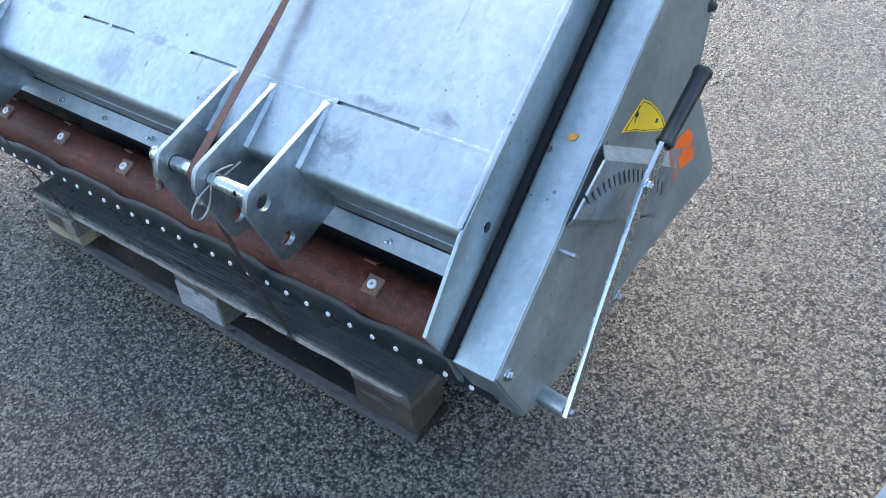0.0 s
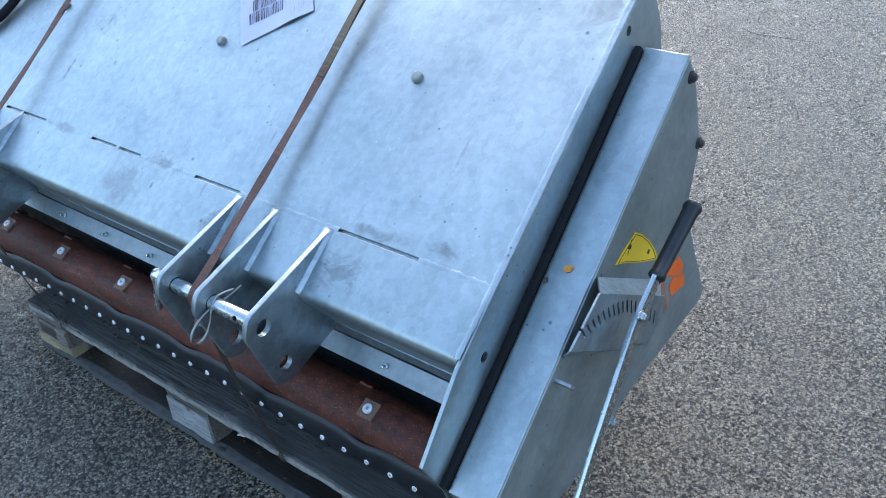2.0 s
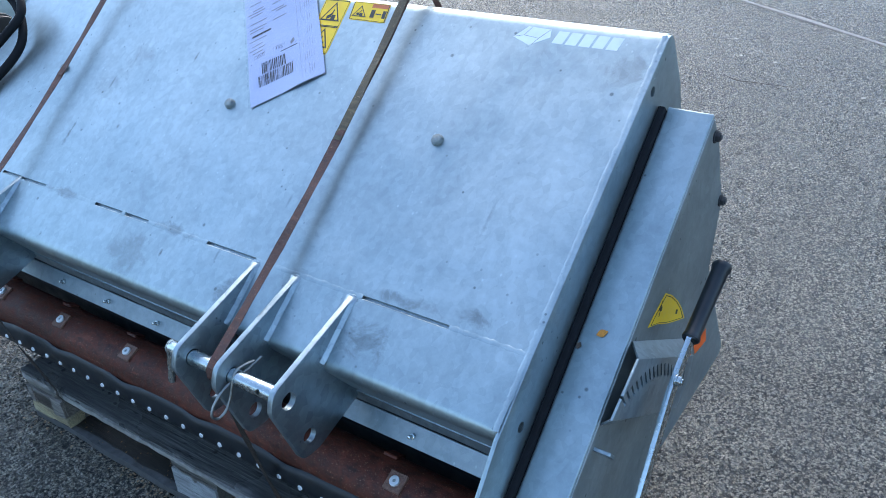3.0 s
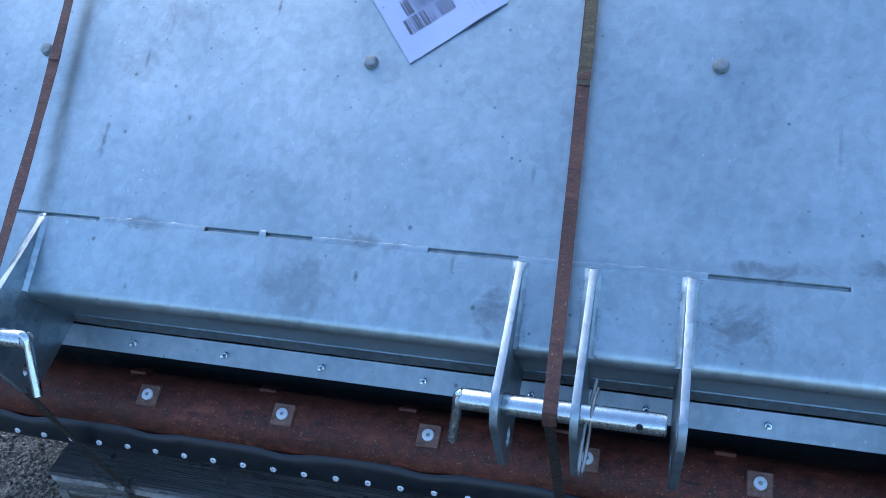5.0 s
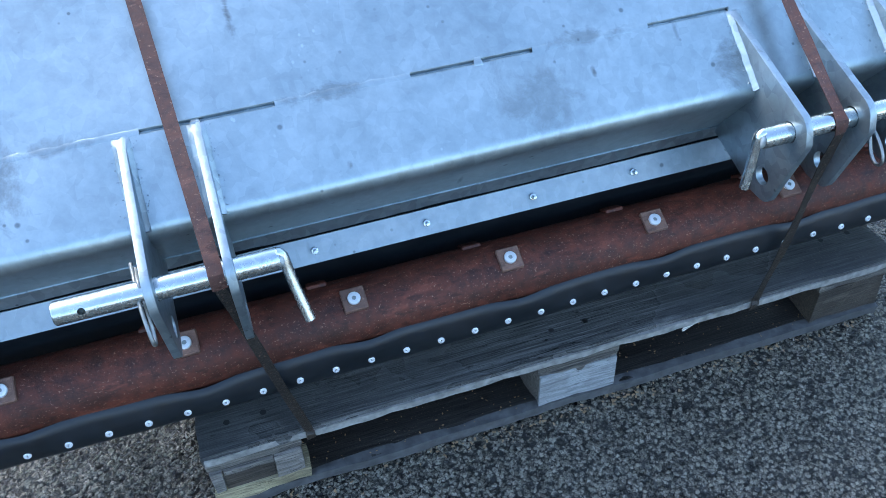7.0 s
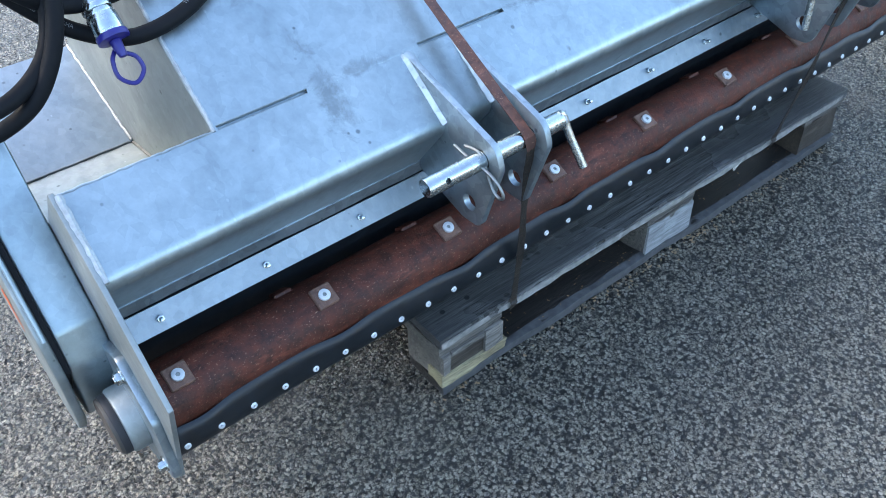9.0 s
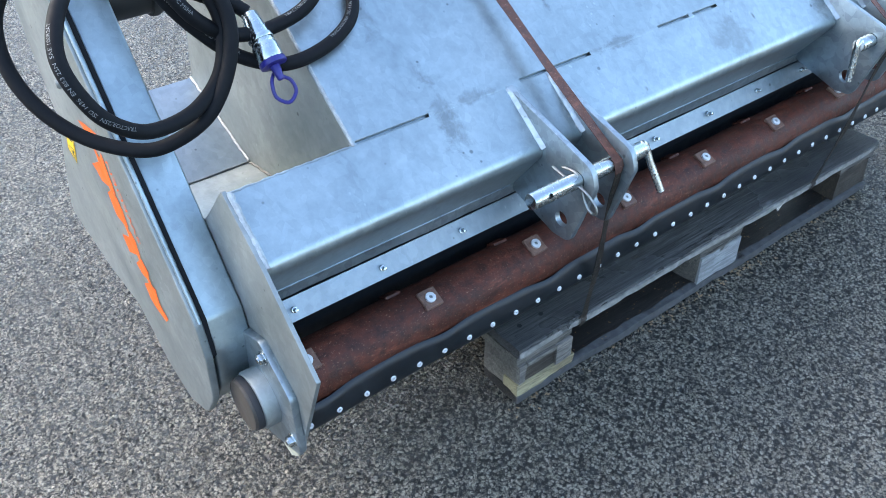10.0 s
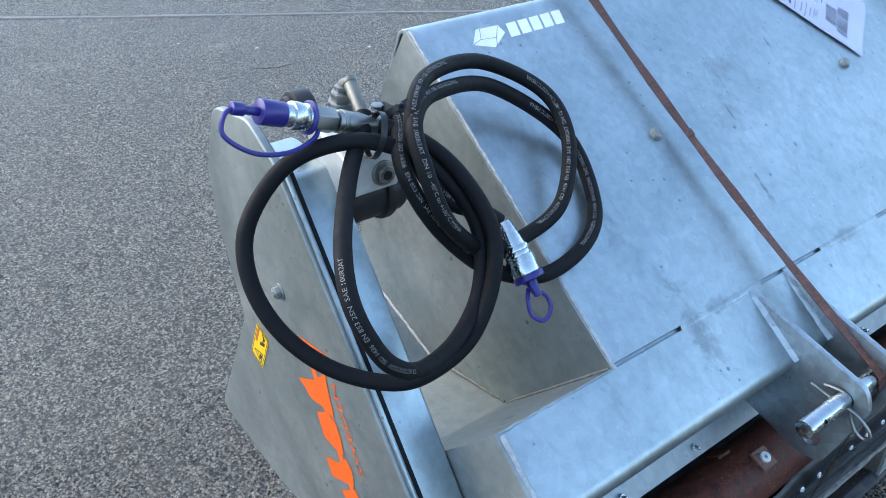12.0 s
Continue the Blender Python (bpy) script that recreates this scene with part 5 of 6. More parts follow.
# document pouch with a printed shipping sheet
def pouch():
    p = thing("document_pouch", "clear plastic pouch with a white printed shipping sheet", "document pouch")
    o, ax, ay = Vector((0.034, 0.391)), Vector((0.128, 0.103)), Vector((-0.170, 0.232))
    def at(a, b, h):
        q = o + ax * a + ay * b
        lift = 0.002 + 0.004 * max(0.0, noise.noise((a * 2.1, b * 2.7, 4.0))) + 0.003 * b
        return on(q.x, q.y, lift + h)
    def grid(a0, a1, b0, b1, h, thick, n=14):
        bm = bmesh.new()
        top = [[bm.verts.new(at(a0 + (a1 - a0) * i / n, b0 + (b1 - b0) * j / n, h + thick)) for i in range(n + 1)] for j in range(n + 1)]
        bot = [[bm.verts.new(at(a0 + (a1 - a0) * i / n, b0 + (b1 - b0) * j / n, h)) for i in range(n + 1)] for j in range(n + 1)]
        for j in range(n):
            for i in range(n):
                bm.faces.new((top[j][i], top[j][i + 1], top[j + 1][i + 1], top[j + 1][i]))
                bm.faces.new((bot[j][i], bot[j + 1][i], bot[j + 1][i + 1], bot[j][i + 1]))
        rim = [(0, i) for i in range(n)] + [(j, n) for j in range(n)] + [(n, i) for i in range(n, 0, -1)] + [(j, 0) for j in range(n, 0, -1)]
        for c, d in zip(rim, rim[1:] + rim[:1]):
            bm.faces.new((bot[c[0]][c[1]], bot[d[0]][d[1]], top[d[0]][d[1]], top[c[0]][c[1]]))
        return bm
    sheet = part("shipping_sheet", grid(0.0, 0.98, 0.0, 0.99, 0.0, 0.0006), PAPER, p, "white printed paper sheet", 60)
    rnd = random.Random(7)
    A0, A1, B0, B1 = 0.0, 0.98, 0.0, 0.99
    def sp(a, b, h):
        return at(A0 + (A1 - A0) * a, B0 + (B1 - B0) * b, 0.0009 + h)
    # two rows of code bars
    for row, b in enumerate((0.175, 0.275)):
        a = 0.13 + 0.06 * row
        rects = []
        while a < 0.60 - 0.10 * row:
            w = rnd.choice((0.004, 0.006, 0.009, 0.013))
            rects.append((a + w / 2, b, w, 0.092, 0))
            a += w + rnd.choice((0.004, 0.007, 0.011))
        bars("code_bars", rects, sp, 0, BLACK_INK, sheet)
    bars("rule", [(0.36, 0.355, 0.64, 0.008, 0)], sp, 0, BLACK_INK, sheet)
    text = [(0.21, 0.60, 0.27, 0.018, 0)]
    bars("print", text, sp, 0, BLACK_INK, sheet)
    for word, a0 in (("VST", 0.125), ("105", 0.385)):
        bm = lettering(word, 1.0)
        for v in bm.verts:
            v.co = sp(a0 + v.co.x * 0.068, 0.386 + v.co.y * 0.036, 0)
        part("print", bm, BLACK_INK, sheet)
    bars("print", [(0.17, 0.385, 0.15, 0.003, 0), (0.17, 0.415, 0.15, 0.003, 0), (0.095, 0.40, 0.004, 0.04, 0), (0.245, 0.40, 0.004, 0.04, 0), (0.44, 0.415, 0.15, 0.003, 0), (0.36, 0.40, 0.004, 0.04, 0), (0.515, 0.40, 0.004, 0.04, 0), (0.62, 0.40, 0.06, 0.03, 25)], sp, 0, GREY_INK, sheet)
    lines = []
    for b in (0.44, 0.475, 0.51, 0.56, 0.645, 0.67, 0.72, 0.79, 0.815, 0.84, 0.90):
        lines.append((0.09 + rnd.uniform(0.05, 0.10), b, rnd.uniform(0.14, 0.26), 0.009, 0))
    for b in (0.67, 0.74, 0.76, 0.82, 0.86, 0.90):
        lines.append((0.50 + rnd.uniform(-0.04, 0.04), b, rnd.uniform(0.12, 0.26), 0.009, 0))
    bars("print", lines, sp, 0, GREY_INK, sheet)
    bars("print", [(0.715, 0.5, 0.003, 0.92, 0)] + [(0.76 + 0.03 * k + 0.01 * (j % 2), 0.09 + 0.115 * j, 0.004, rnd.uniform(0.05, 0.095), 0) for j in range(8) for k in range(5) if rnd.random() < 0.8], sp, 0, GREY_INK, sheet)
    film("stamp", [(0.50, 0.93), (0.62, 0.93), (0.62, 0.985)], sp, 0.0001, BLACK_INK, sheet)
    clear = part("clear_cover", grid(-0.015, 1.02, -0.012, 1.01, 0.0030, 0.0003), CLEAR, p, "clear plastic cover", 60)
    clear.visible_shadow = False
    return p


pouch()


# ---- hitch pins with their clips ----
def hitch_pin(x0, x1, handle, label):
    """A pin from its plain end x0 to its handled end x1."""
    p = thing("hitch_pin", label, "hitch pin", "hitch pins in the lugs")
    s = 1 if x1 > x0 else -1
    y, z = PIN
    shaft = part("shaft", rod((x0, y, z), (x1, y, z), 0.0132, 32, 0.0025), SHINY, p)
    hx = x0 + s * 0.030
    pierced(shaft, [rod((hx, y - 0.03, z + 0.012), (hx, y + 0.03, z - 0.012), 0.0042, 14)])
    h = Vector(handle)
    a = Vector((x1 - s * 0.004, y, z + 0.004))
    part("handle", sweep(glide([a + Vector((0, 0, 0.006)), a + (h - a) * 0.06 + Vector((s * 0.006, 0, 0.004)), a + (h - a) * 0.35 + Vector((s * 0.004, 0, 0)), h], 6), circle(0.0065, 14)), SHINY, p)
    part("weld", rod((x1 - s * 0.002, y, z), (x1 + s * 0.005, y, z), 0.0115, 16, 0.003), WELD, p)
    return p


hitch_pin(0.420, 0.180, (0.167, -0.078, 0.478), "zinc-plated hitch pin with a bent handle through three lugs")
hitch_pin(-0.668, -0.428, (-0.411, -0.106, 0.477), "zinc-plated hitch pin with a bent handle through two lugs")


def spring_clip(x, lean, k, label):
    p = thing("spring_clip", label, "spring clip", "spring clips on the hitch pins")
    y, z = PIN
    pts = [(0.050, 0.008), (0.020, 0.001), (-0.014, -0.003), (-0.034, -0.010), (-0.051, -0.023), (-0.057, -0.037), (-0.048, -0.046), (-0.033, -0.040), (-0.021, -0.022), (-0.013, -0.002), (-0.003, 0.0145), (0.012, 0.0165), (0.032, 0.013)]
    offs = [0, 0, 0, 0.001, 0.002, 0.003, 0.004, 0.0045, 0.005, 0.0052, 0.0052, 0.005, 0.005]
    line = glide([(x + o + lean * a, y + k * a, z + k * b) for (a, b), o in zip(pts, offs)], 6)
    part("wire", sweep(line, circle(0.0023, 10)), STEEL, p)
    return p


spring_clip(0.331, 0.10, 1.0, "zinc-plated wire spring clip looped over the pin")
spring_clip(-0.582, -0.05, 0.85, "zinc-plated wire spring clip looped over the pin")


# ---- steel straps ----
def strap(x_far, x_pin, x_low, seal_u, label, doubled=False):
    s = thing("steel_strap", label, "steel strap", "straps over the machine")
    w = 0.0085
    y, z = PIN
    top = on(x_far, 0.672, 0.028)
    pin_top = Vector((x_pin, y - 0.004, z + 0.0145))
    line = [Vector((x_far, 0.83, 0.12)), Vector((x_far, 0.80, 0.30)), Vector((x_far, 0.66, 0.84)), Vector((x_far, 0.565, 0.985)), top]
    n = 14
    for i in range(1, n + 1):
        t = i / n
        line.append(top.lerp(pin_top, t) - Vector((0, -0.6, 0.8)) * (0.012 * math.sin(math.pi * t)))
    front = [Vector((x_pin, y - 0.0125, z + 0.009)), Vector((x_pin, y - 0.0155, z + 0.001)), Vector((x_pin + 0.0005, y - 0.0152, z - 0.010))]
    low = Vector((x_low, -0.0075, 0.142))
    def ribbon(pts, wide=1.0):
        bm = bmesh.new()
        rows = []
        for i, p in enumerate(pts):
            t = (pts[min(i + 1, len(pts) - 1)] - pts[max(i - 1, 0)]).normalized()
            nrm = t.cross(Vector((1, 0, 0))).normalized()
            tw = 0.0012 * math.sin(i * 1.7)
            rows.append([bm.verts.new(p + Vector((sx * w * wide, 0, 0)) + nrm * (h + tw * sx)) for sx, h in ((-1, -0.0005), (1, -0.0005), (1, 0.0005), (-1, 0.0005))])
        for a, b in zip(rows, rows[1:]):
            for j in range(4):
                bm.faces.new((a[j], a[(j + 1) % 4], b[(j + 1) % 4], b[j]))
        bm.faces.new(rows[0])
        bm.faces.new(rows[-1][::-1])
        return bm
    part("band", ribbon(line + front), STRAP, s, "rusty brown steel band")
    down = [front[-1]] + [front[-1].lerp(low, k / 8) + Vector((0.0, 0.002 * math.sin(k), 0)) for k in range(1, 9)]
    down += [low + Vector((0.0, -0.001, -0.006)), low + Vector((0.0, 0.004, -0.022)), low + Vector((0, 0.05, -0.026))]
    part("lower_band", ribbon(down, 0.8), WET_STRAP, s, "dark wet steel band")
    d = (pin_top - top).normalized()
    run = (0.672 - seal_u) / (pin_top - top).length
    c = top.lerp(pin_top, run) + Vector((0, -0.6, 0.8)) * (0.0015 - 0.012 * math.sin(math.pi * run))
    turn = Matrix.Rotation(math.atan2(d.z, d.y) + math.pi, 4, "X")
    if doubled:
        k = max(2, round(run * n))
        part("overlap", ribbon([p + Vector((0.0022 * math.sin(q * 0.9), 0, 0)) + Vector((0, -0.6, 0.8)) * (0.0014 + 0.0035 * math.sin(q * 0.75) ** 2) for q, p in enumerate(line[3:5 + k][::-1])], 0.97), STRAP_OLIVE, s, "olive brown overlapping end of the band")
    part("seal", box(c, (0.0182, 0.012, 0.0016), 0.0006, 1, turn), STRAP, s)
    return s


STRAP_OLIVE = rusty("olive_strapping", (0.060, 0.045, 0.020), (0.12, 0.085, 0.040), 0.5, 90)
WET_STRAP = rusty("dark_wet_strapping", (0.009, 0.008, 0.007), (0.038, 0.028, 0.020), 0.5, 240)
strap(0.274, 0.288, 0.312, 0.372, "rusty brown steel strap over the plate and hitch pin", True)
strap(-0.536, -0.498, -0.440, 0.365, "rusty brown steel strap over the plate and hitch pin")


# ---- hydraulic hoses ----
def wrapped(bm, pts, r, start, lift, face, flip):
    """Lays flat letters round a hose, from a length along it."""
    length = [0.0]
    for p, q in zip(pts, pts[1:]):
        length.append(length[-1] + (q - p).length)
    for v in bm.verts:
        s = start + (-v.co.x if flip else v.co.x)
        k = max(0, min(len(pts) - 2, next((i for i in range(len(length) - 1) if length[i + 1] >= s), len(pts) - 2)))
        t = (s - length[k]) / max(1e-6, length[k + 1] - length[k])
        p = pts[k].lerp(pts[k + 1], t)
        d0 = (pts[k + 1] - pts[max(k - 1, 0)]).normalized()
        d1 = (pts[min(k + 2, len(pts) - 1)] - pts[k]).normalized()
        d = d0.lerp(d1, t).normalized()
        out = Vector(face)
        out = (out - d * out.dot(d)).normalized()
        side = out.cross(d)
        a = (v.co.y - 0.002) / r * (-1 if flip else 1) + 0.15
        v.co = p + (out * math.cos(a) + side * math.sin(a)) * (r + lift)
    return bm


HOSE_TEXT = "TRACTOR/2SN  ISO 1436  EN 853 2SN  SAE 100R2AT  DN 10  -40\u00b0C to +100\u00b0C MSHA"


def hose_thing(name, line, r, label, starts, flip, text=HOSE_TEXT):
    h = thing(name, label, "hydraulic hose", "hydraulic hoses at the motor")
    pts = glide(line, 10)
    part("hose", sweep(pts, circle(r, 18)), HOSE, h, "black rubber hose with pale printing")
    for s in starts:
        part("printing", wrapped(lettering(text, 0.0072), pts, r, s, 0.0002, (-0.45, -0.5, 0.75), flip), HOSE_PRINT, h, "pale printed letters")
    return h, pts


def coupling(h, a, b, r, cap=True):
    """A hose end from a to b: ferrule, hexagon and a plug with a blue dust cap."""
    a, b = Vector(a), Vector(b)
    d = (b - a).normalized()
    n = (b - a).length
    part("ferrule", joined(rod(a, a + d * n * 0.38, r * 0.98, 24, 0.001), rod(a + d * n * 0.30, a + d * n * 0.34, r * 1.04, 24, 0.0008)), STEEL, h)
    part("hexagon", rod(a + d * n * 0.40, a + d * n * 0.58, r * 1.12, 6, 0.001), STEEL, h)
    part("coupling_body", joined(rod(a + d * n * 0.58, a + d * n * 0.84, r * 0.98, 28, 0.001), rod(a + d * n * 0.66, a + d * n * 0.75, r * 1.2, 28, 0.0015), rod(a + d * n * 0.60, a + d * n * 0.635, r * 1.15, 28, 0.001)), SHINY, h, "bright coupling")
    return a, b, d, n


hose_a, pa = hose_thing("hydraulic_hose", [(-1.029, 0.360, 0.912), (-1.005, 0.322, 0.908), (-0.974, 0.276, 0.874), (-0.957, 0.228, 0.814), (-0.976, 0.199, 0.757), (-1.020, 0.184, 0.703), (-1.076, 0.188, 0.676), (-1.120, 0.205, 0.672), (-1.172, 0.245, 0.692), (-1.209, 0.287, 0.734), (-1.221, 0.327, 0.786), (-1.204, 0.355, 0.840), (-1.149, 0.360, 0.894), (-1.089, 0.335, 0.916), (-1.032, 0.312, 0.903), (-0.988, 0.284, 0.866), (-0.962, 0.246, 0.806), (-0.984, 0.212, 0.745), (-1.040, 0.182, 0.715), (-1.112, 0.155, 0.721), (-1.160, 0.143, 0.757), (-1.184, 0.150, 0.800), (-1.189, 0.172, 0.838), (-1.168, 0.214, 0.866), (-1.127, 0.270, 0.886), (-1.085, 0.320, 0.900), (-1.050, 0.352, 0.915), (-1.038, 0.368, 0.927)], 0.0098, "black hydraulic hose coiled in a double loop beside the motor", (1.315,), False, "TRACTOR/2SN  ISO 1436  EN 853 2SN  SAE 100R2AT")
a, b, d, n = coupling(hose_a, (-1.024, 0.360, 0.910), (-1.176, 0.36, 0.966), 0.0135)
part("dust_cap", joined(rod(a + d * n * 0.80, b - d * 0.002, 0.0142, 28, 0.0015), rod(b - d * 0.004, b + d * 0.018, 0.005, 12, 0.001), rod(b + d * 0.015, b + d * 0.03, 0.0075, 12, 0.002)), BLUE, hose_a, "blue plastic dust cap")
part("cap_strap", sweep(glide([b + d * 0.028, (-1.215, 0.355, 0.972), (-1.222, 0.345, 0.955), (-1.195, 0.335, 0.932), (-1.155, 0.335, 0.922), (-1.118, 0.345, 0.925), (-1.108, 0.352, 0.936), a + d * n * 0.60 + Vector((0, -0.014, 0.002))], 8), circle(0.0028, 10)), BLUE, hose_a, "blue plastic cap strap")
part("cap_ring", sweep([a + d * n * 0.60 + (d.orthogonal().normalized() * math.cos(q) + d.cross(d.orthogonal().normalized()) * math.sin(q)) * 0.0165 for q in [2 * math.pi * k / 20 for k in range(20)]], circle(0.003, 8), closed=True), BLUE, hose_a)
part("elbow_ferrule", joined(rod((-1.040, 0.364, 0.923), (-1.026, 0.416, 0.949), 0.0080, 28, 0.0015), rod((-1.039, 0.368, 0.925), (-1.038, 0.373, 0.928), 0.0088, 28, 0.0008), rod((-1.027, 0.412, 0.947), (-1.026, 0.417, 0.950), 0.0088, 28, 0.0008), rod((-1.026, 0.414, 0.949), (-1.027, 0.430, 0.940), 0.0075, 20, 0.002)), OLIVE_STEEL, hose_a, "crimped steel ferrule of the elbow fitting")

hose_b, pb = hose_thing("hydraulic_hose", [(-0.992, 0.395, 0.912), (-1.005, 0.345, 0.915), (-1.040, 0.290, 0.893), (-1.030, 0.266, 0.846), (-0.993, 0.255, 0.789), (-0.942, 0.239, 0.739), (-0.883, 0.208, 0.724), (-0.803, 0.213, 0.738), (-0.748, 0.252, 0.766), (-0.733, 0.330, 0.834), (-0.827, 0.382, 0.909), (-0.953, 0.342, 0.941), (-1.014, 0.300, 0.935), (-1.028, 0.263, 0.895), (-1.010, 0.240, 0.827), (-0.955, 0.238, 0.776), (-0.881, 0.241, 0.768), (-0.813, 0.251, 0.790), (-0.757, 0.302, 0.845), (-0.752, 0.360, 0.892), (-0.838, 0.392, 0.942), (-0.945, 0.362, 0.957), (-1.010, 0.309, 0.942), (-1.018, 0.290, 0.890), (-0.985, 0.275, 0.835), (-0.935, 0.268, 0.806), (-0.915, 0.258, 0.790)], 0.0100, "black hydraulic hose coiled over the top plate edge", (0.05, 0.46, 0.88, 1.30, 1.72), False)
a, b = Vector((-0.914, 0.256, 0.788)), Vector((-0.912, 0.200, 0.732))
d = (b - a).normalized()
n = (b - a).length
part("coupling_body", joined(rod(a, a + d * n * 0.45, 0.012, 26, 0.001, 0.0165), rod(a + d * n * 0.43, a + d * n * 0.52, 0.0185, 26, 0.001), rod(a + d * n * 0.52, a + d * n * 0.60, 0.017, 26, 0.001), rod(a + d * n * 0.60, a + d * n * 0.90, 0.0185, 26, 0.001)), SHINY, hose_b, "bright steel coupling")
part("dust_cap", joined(rod(a + d * n * 0.90, b, 0.0198, 26, 0.001), rod(b, b + d * 0.022, 0.008, 14, 0.002, 0.005)), BLUE, hose_b, "blue plastic dust cap")
part("cap_strap", sweep(glide([b + d * 0.016, b + Vector((0.015, -0.014, -0.021)), b + Vector((0.017, -0.022, -0.036)), b + Vector((0.002, -0.027, -0.046)), b + Vector((-0.013, -0.020, -0.036)), b + Vector((-0.012, -0.010, -0.019)), b + Vector((-0.003, 0.000, -0.012))], 8), circle(0.0028, 10)), BLUE, hose_b, "blue plastic cap strap")


def cable_tie(c, axis, r, label):
    t = thing("cable_tie", label, "cable tie", "cable ties round the hoses")
    axis = Vector(axis).normalized()
    u = axis.orthogonal().normalized()
    v = axis.cross(u)
    ring = [Vector(c) + (u * math.cos(q) * r[0] + v * math.sin(q) * r[1]) for q in [2 * math.pi * k / 28 for k in range(28)]]
    part("band", sweep(ring, [(-0.0008, -0.0035), (0.0008, -0.0035), (0.0008, 0.0035), (-0.0008, 0.0035)], up=tuple(axis), closed=True), RUBBER, t)
    part("head", box(Vector(c) + u * (r[0] + 0.002), (0.007, 0.007, 0.007), 0.001, 1), RUBBER, t)
    return t


cable_tie((-1.043, 0.336, 0.912), (0.8, -0.3, -0.25), (0.026, 0.030), "black plastic cable tie round the coiled hoses")
cable_tie((-1.005, 0.335, 0.938), (0.1, -0.5, -0.6), (0.022, 0.022), "black plastic cable tie round the hose loops")


# ---- small litter ----
def chips(name, label, n, seed, spread, sizes, mat):
    """Loose chips strewn on the ground, joined."""
    rnd = random.Random(seed)
    bm = bmesh.new()
    for _ in range(n):
        x, y, z = spread(rnd)
        s = rnd.uniform(*sizes)
        c = bmesh.ops.create_cube(bm, size=1.0, matrix=Matrix.Translation((x, y, z)) @ Matrix.Rotation(rnd.uniform(0, 6.3), 4, "Z") @ Matrix.Rotation(rnd.uniform(-0.5, 0.5), 4, "X") @ Matrix.Diagonal((s, s * rnd.uniform(0.3, 0.7), s * 0.25, 1.0)))
    return tagged(new(name, mesh_of(name, bm, mat)), label, "wood chips", kind="stuff")


SAWDUST = plain("tan_wood_chips", (0.30, 0.19, 0.095), 0.7, 0.0, 0.4, 200)


def along_pallet(rnd):
    k = rnd.choice((-0.52, -0.08, 0.0, 0.08, 0.42, 0.0))
    return (max(-0.62, min(0.62, k + rnd.gauss(0, 0.16))), -0.004 - abs(rnd.gauss(0, 0.014)), 0.0012)


def on_deck(rnd):
    return (rnd.uniform(-0.58, 0.58), rnd.uniform(0.006, 0.085), 0.0225)


chips("wood_chips", "tan sawdust and wood chips beside the pallet on the asphalt", 170, 3, along_pallet, (0.002, 0.0065), SAWDUST)
chips("wood_chips", "small pale wood crumbs on the pallet's bottom board", 200, 5, on_deck, (0.0012, 0.0038), SAWDUST)


def leaf(c, turn, size, mat, label):
    """A small fallen leaf, pointed at both ends and slightly cupped."""
    bm = bmesh.new()
    n = 6
    rows = []
    for i in range(n + 1):
        t = i / n
        w = 0.34 * math.sin(math.pi * min(0.97, max(0.03, t)))
        rows.append([Vector(((t - 0.5), s * w, 0.10 * abs(s) * w + 0.05 * (t - 0.5) ** 2)) * size for s in (-1, 0, 1)])
    m = Matrix.Translation(c) @ turn
    top = [[bm.verts.new(m @ (p + Vector((0, 0, 0.0006)))) for p in r] for r in rows]
    low = [[bm.verts.new(m @ p) for p in r] for r in rows]
    for a, b, e, f in zip(top, top[1:], low, low[1:]):
        for j in (0, 1):
            bm.faces.new((a[j], a[j + 1], b[j + 1], b[j]))
            bm.faces.new((e[j], f[j], f[j + 1], e[j + 1]))
        bm.faces.new((a[0], b[0], f[0], e[0]))
        bm.faces.new((a[2], e[2], f[2], b[2]))
    bm.faces.new(top[0] + low[0][::-1])
    bm.faces.new(top[-1][::-1] + low[-1])
    return tagged(new("leaf", mesh_of("leaf", bm, mat)), label, "leaf")


LEAF = plain("orange_leaf", (0.55, 0.22, 0.03), 0.6, 0.0, 0.3, 200)
LEAF_BROWN = plain("brown_leaf", (0.06, 0.042, 0.03), 0.6, 0.0, 0.3, 200)
TILT_UP = Matrix.Rotation(radians(40), 4, "X")
leaf((0.800, 0.217, 0.6140), TILT_UP @ Matrix.Rotation(0.6, 4, "Z"), 0.017, LEAF, "small orange leaf lying on the galvanized side guard")
leaf((0.7735, 0.196, 0.5965), TILT_UP @ Matrix.Rotation(1.4, 4, "Z"), 0.011, LEAF_BROWN, "tiny brown leaf scrap on the galvanized side guard")

twig = sweep(glide([(0.075, 2.992, 0.004), (0.110, 2.950, 0.008), (0.160, 2.930, 0.006), (0.230, 2.927, 0.009), (0.310, 2.937, 0.005), (0.385, 2.946, 0.004)], 5), circle(0.0024, 7), scale=lambda t: 1.0 - 0.55 * t)
tagged(new("twig", mesh_of("twig", twig, LEAF_BROWN)), "thin dark curved twig lying on the asphalt", "twig")

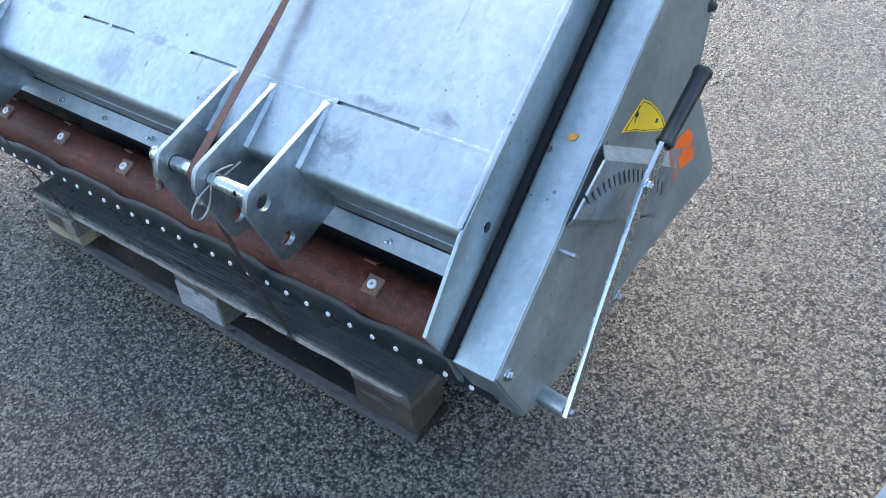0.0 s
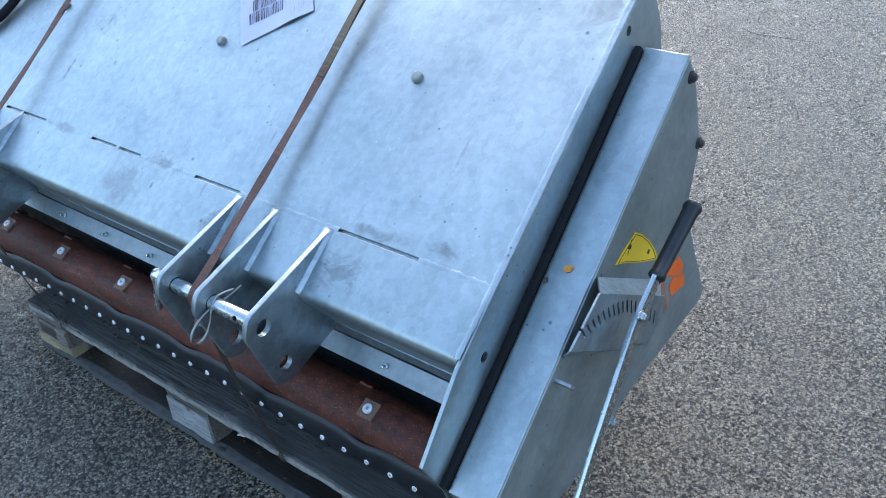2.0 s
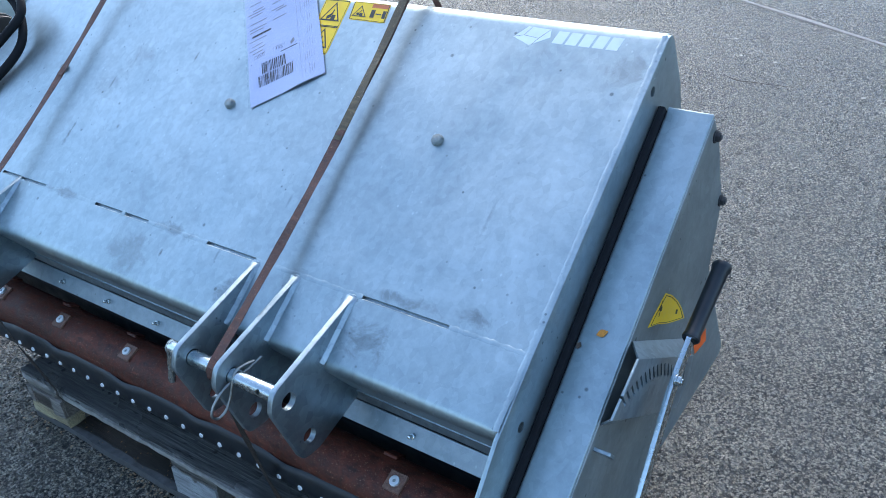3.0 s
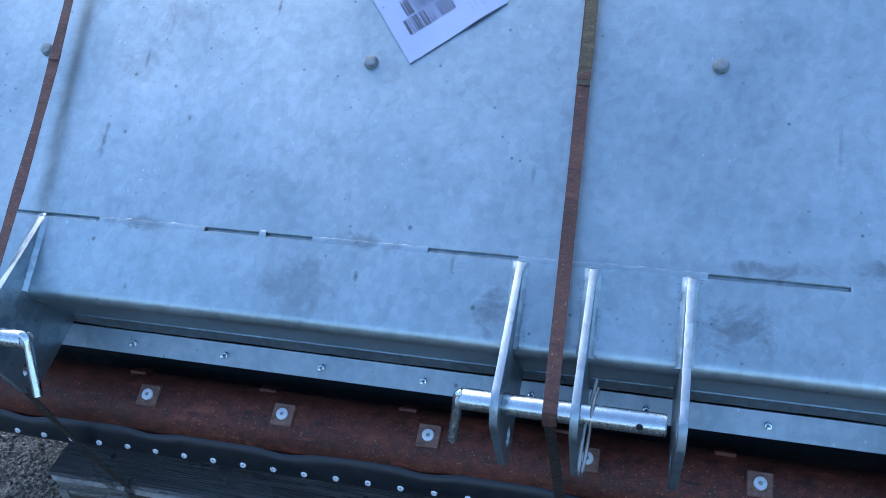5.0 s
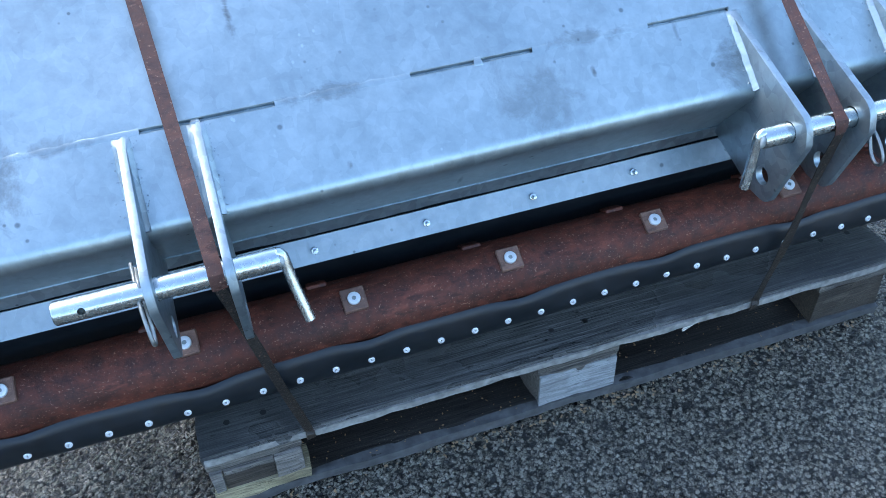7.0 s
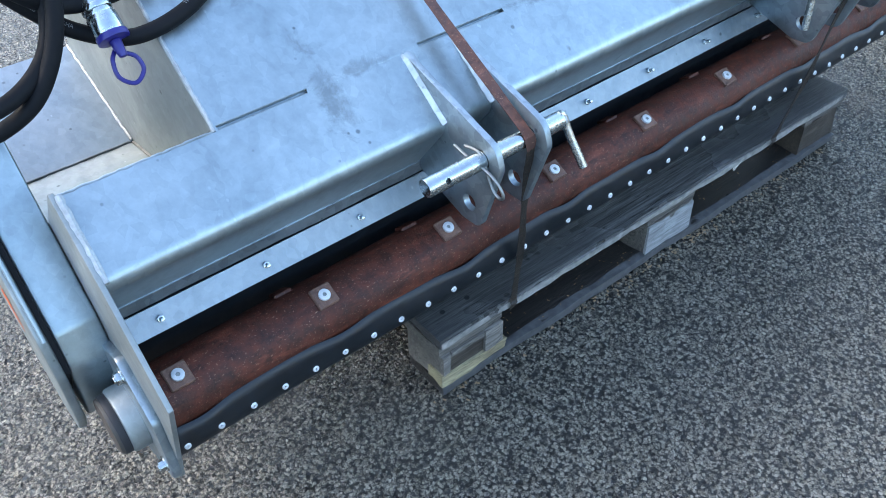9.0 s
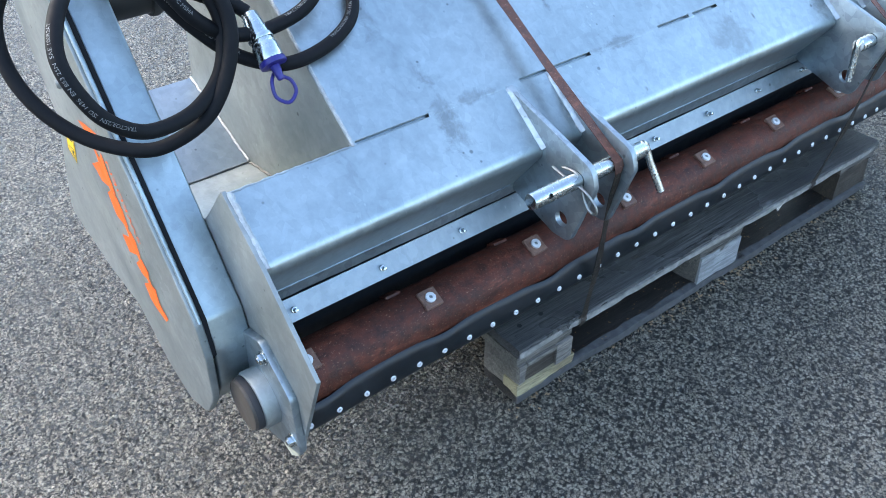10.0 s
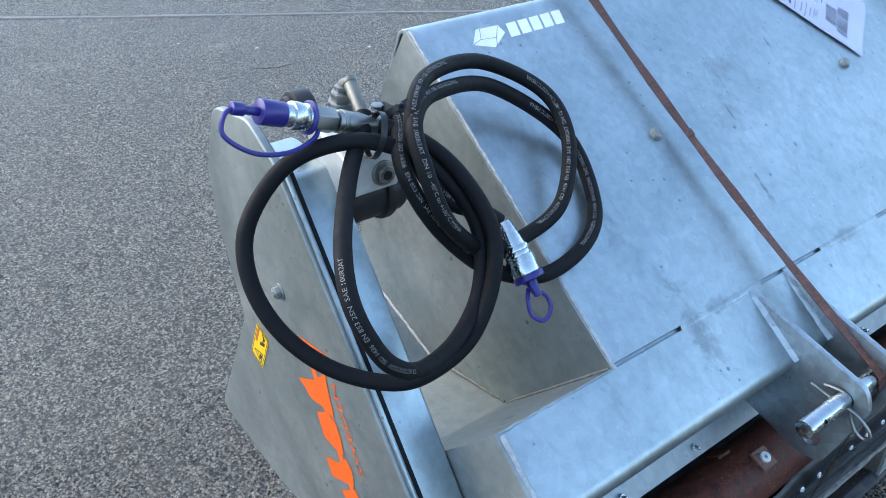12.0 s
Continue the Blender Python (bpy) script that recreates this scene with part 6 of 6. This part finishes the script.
PALE_SCRAP = plain("pale_leaf_scrap", (0.26, 0.24, 0.2), 0.7, 0.0, 0.3, 200)
for x, y, size, turn, mat in ((-0.048, 3.511, 0.024, 0.4, PALE_SCRAP), (0.224, 3.232, 0.026, 0.2, PALE_SCRAP), (0.665, 2.934, 0.03, 1.0, PALE_SCRAP), (0.058, 3.271, 0.022, 2.0, PALE_SCRAP), (-0.215, 3.626, 0.024, 0.9, LEAF_BROWN), (-1.068, 1.827, 0.022, 2.4, LEAF_BROWN)):
    leaf((x, y, 0.003), Matrix.Rotation(turn, 4, "Z"), size, mat, "small pale leaf scrap lying on the asphalt" if mat == PALE_SCRAP else "small dark brown leaf scrap lying on the asphalt")


# ---- stand-in bin beside the walker ----
def stand_in_bin(x0, y0, turn, w, d, h):
    """An open-topped sheet bin, made up round one known edge, with a folded rim; its near corner stands at x0, y0."""
    b = thing("stand_in_bin", "made-up open bin standing in for an unknown galvanized edge with dark blue beyond", "bin", at=(x0, y0, 0))
    b.rotation_euler = (0, 0, turn)
    outer = joined(box((0.002, d / 2, h / 2), (0.004, d, h), 0.0008, 1), box((w - 0.002, d / 2, h / 2), (0.004, d, h), 0.0008, 1),
                   box((w / 2, 0.002, h / 2), (w - 0.009, 0.004, h), 0.0008, 1), box((w / 2, d - 0.002, h / 2), (w - 0.009, 0.004, h), 0.0008, 1))
    part("shell", outer, ZINC, b)
    part("lining", joined(box((w / 2, d / 2, 0.012), (w - 0.012, d - 0.012, 0.006)), box((0.0065, d / 2, h / 2), (0.003, d - 0.012, h - 0.02)), box((w - 0.0065, d / 2, h / 2), (0.003, d - 0.012, h - 0.02))), LINING, b, "dark blue inside of the made-up bin")
    part("rim", joined(box((0.004, d / 2, h + 0.003), (0.012, d + 0.008, 0.005), 0.001, 1), box((w - 0.004, d / 2, h + 0.003), (0.012, d + 0.008, 0.005), 0.001, 1)), RIM, b, "blue-grey rim, darker than bare zinc")
    return b


# Rim colour darkened from zinc against the bright sky on it.
RIM = plain("toned_down_rim", (0.10, 0.16, 0.21), 0.5, 0.0, 0.15)
LINING = plain("dark_blue_lining", (0.02, 0.04, 0.06), 0.5, 0.0, 0.3)
# Bin is made up; only one galvanized edge with dark blue beyond is known.
stand_in_bin(1.262, -0.25, -math.atan(0.171), 0.42, 0.6, 0.347)
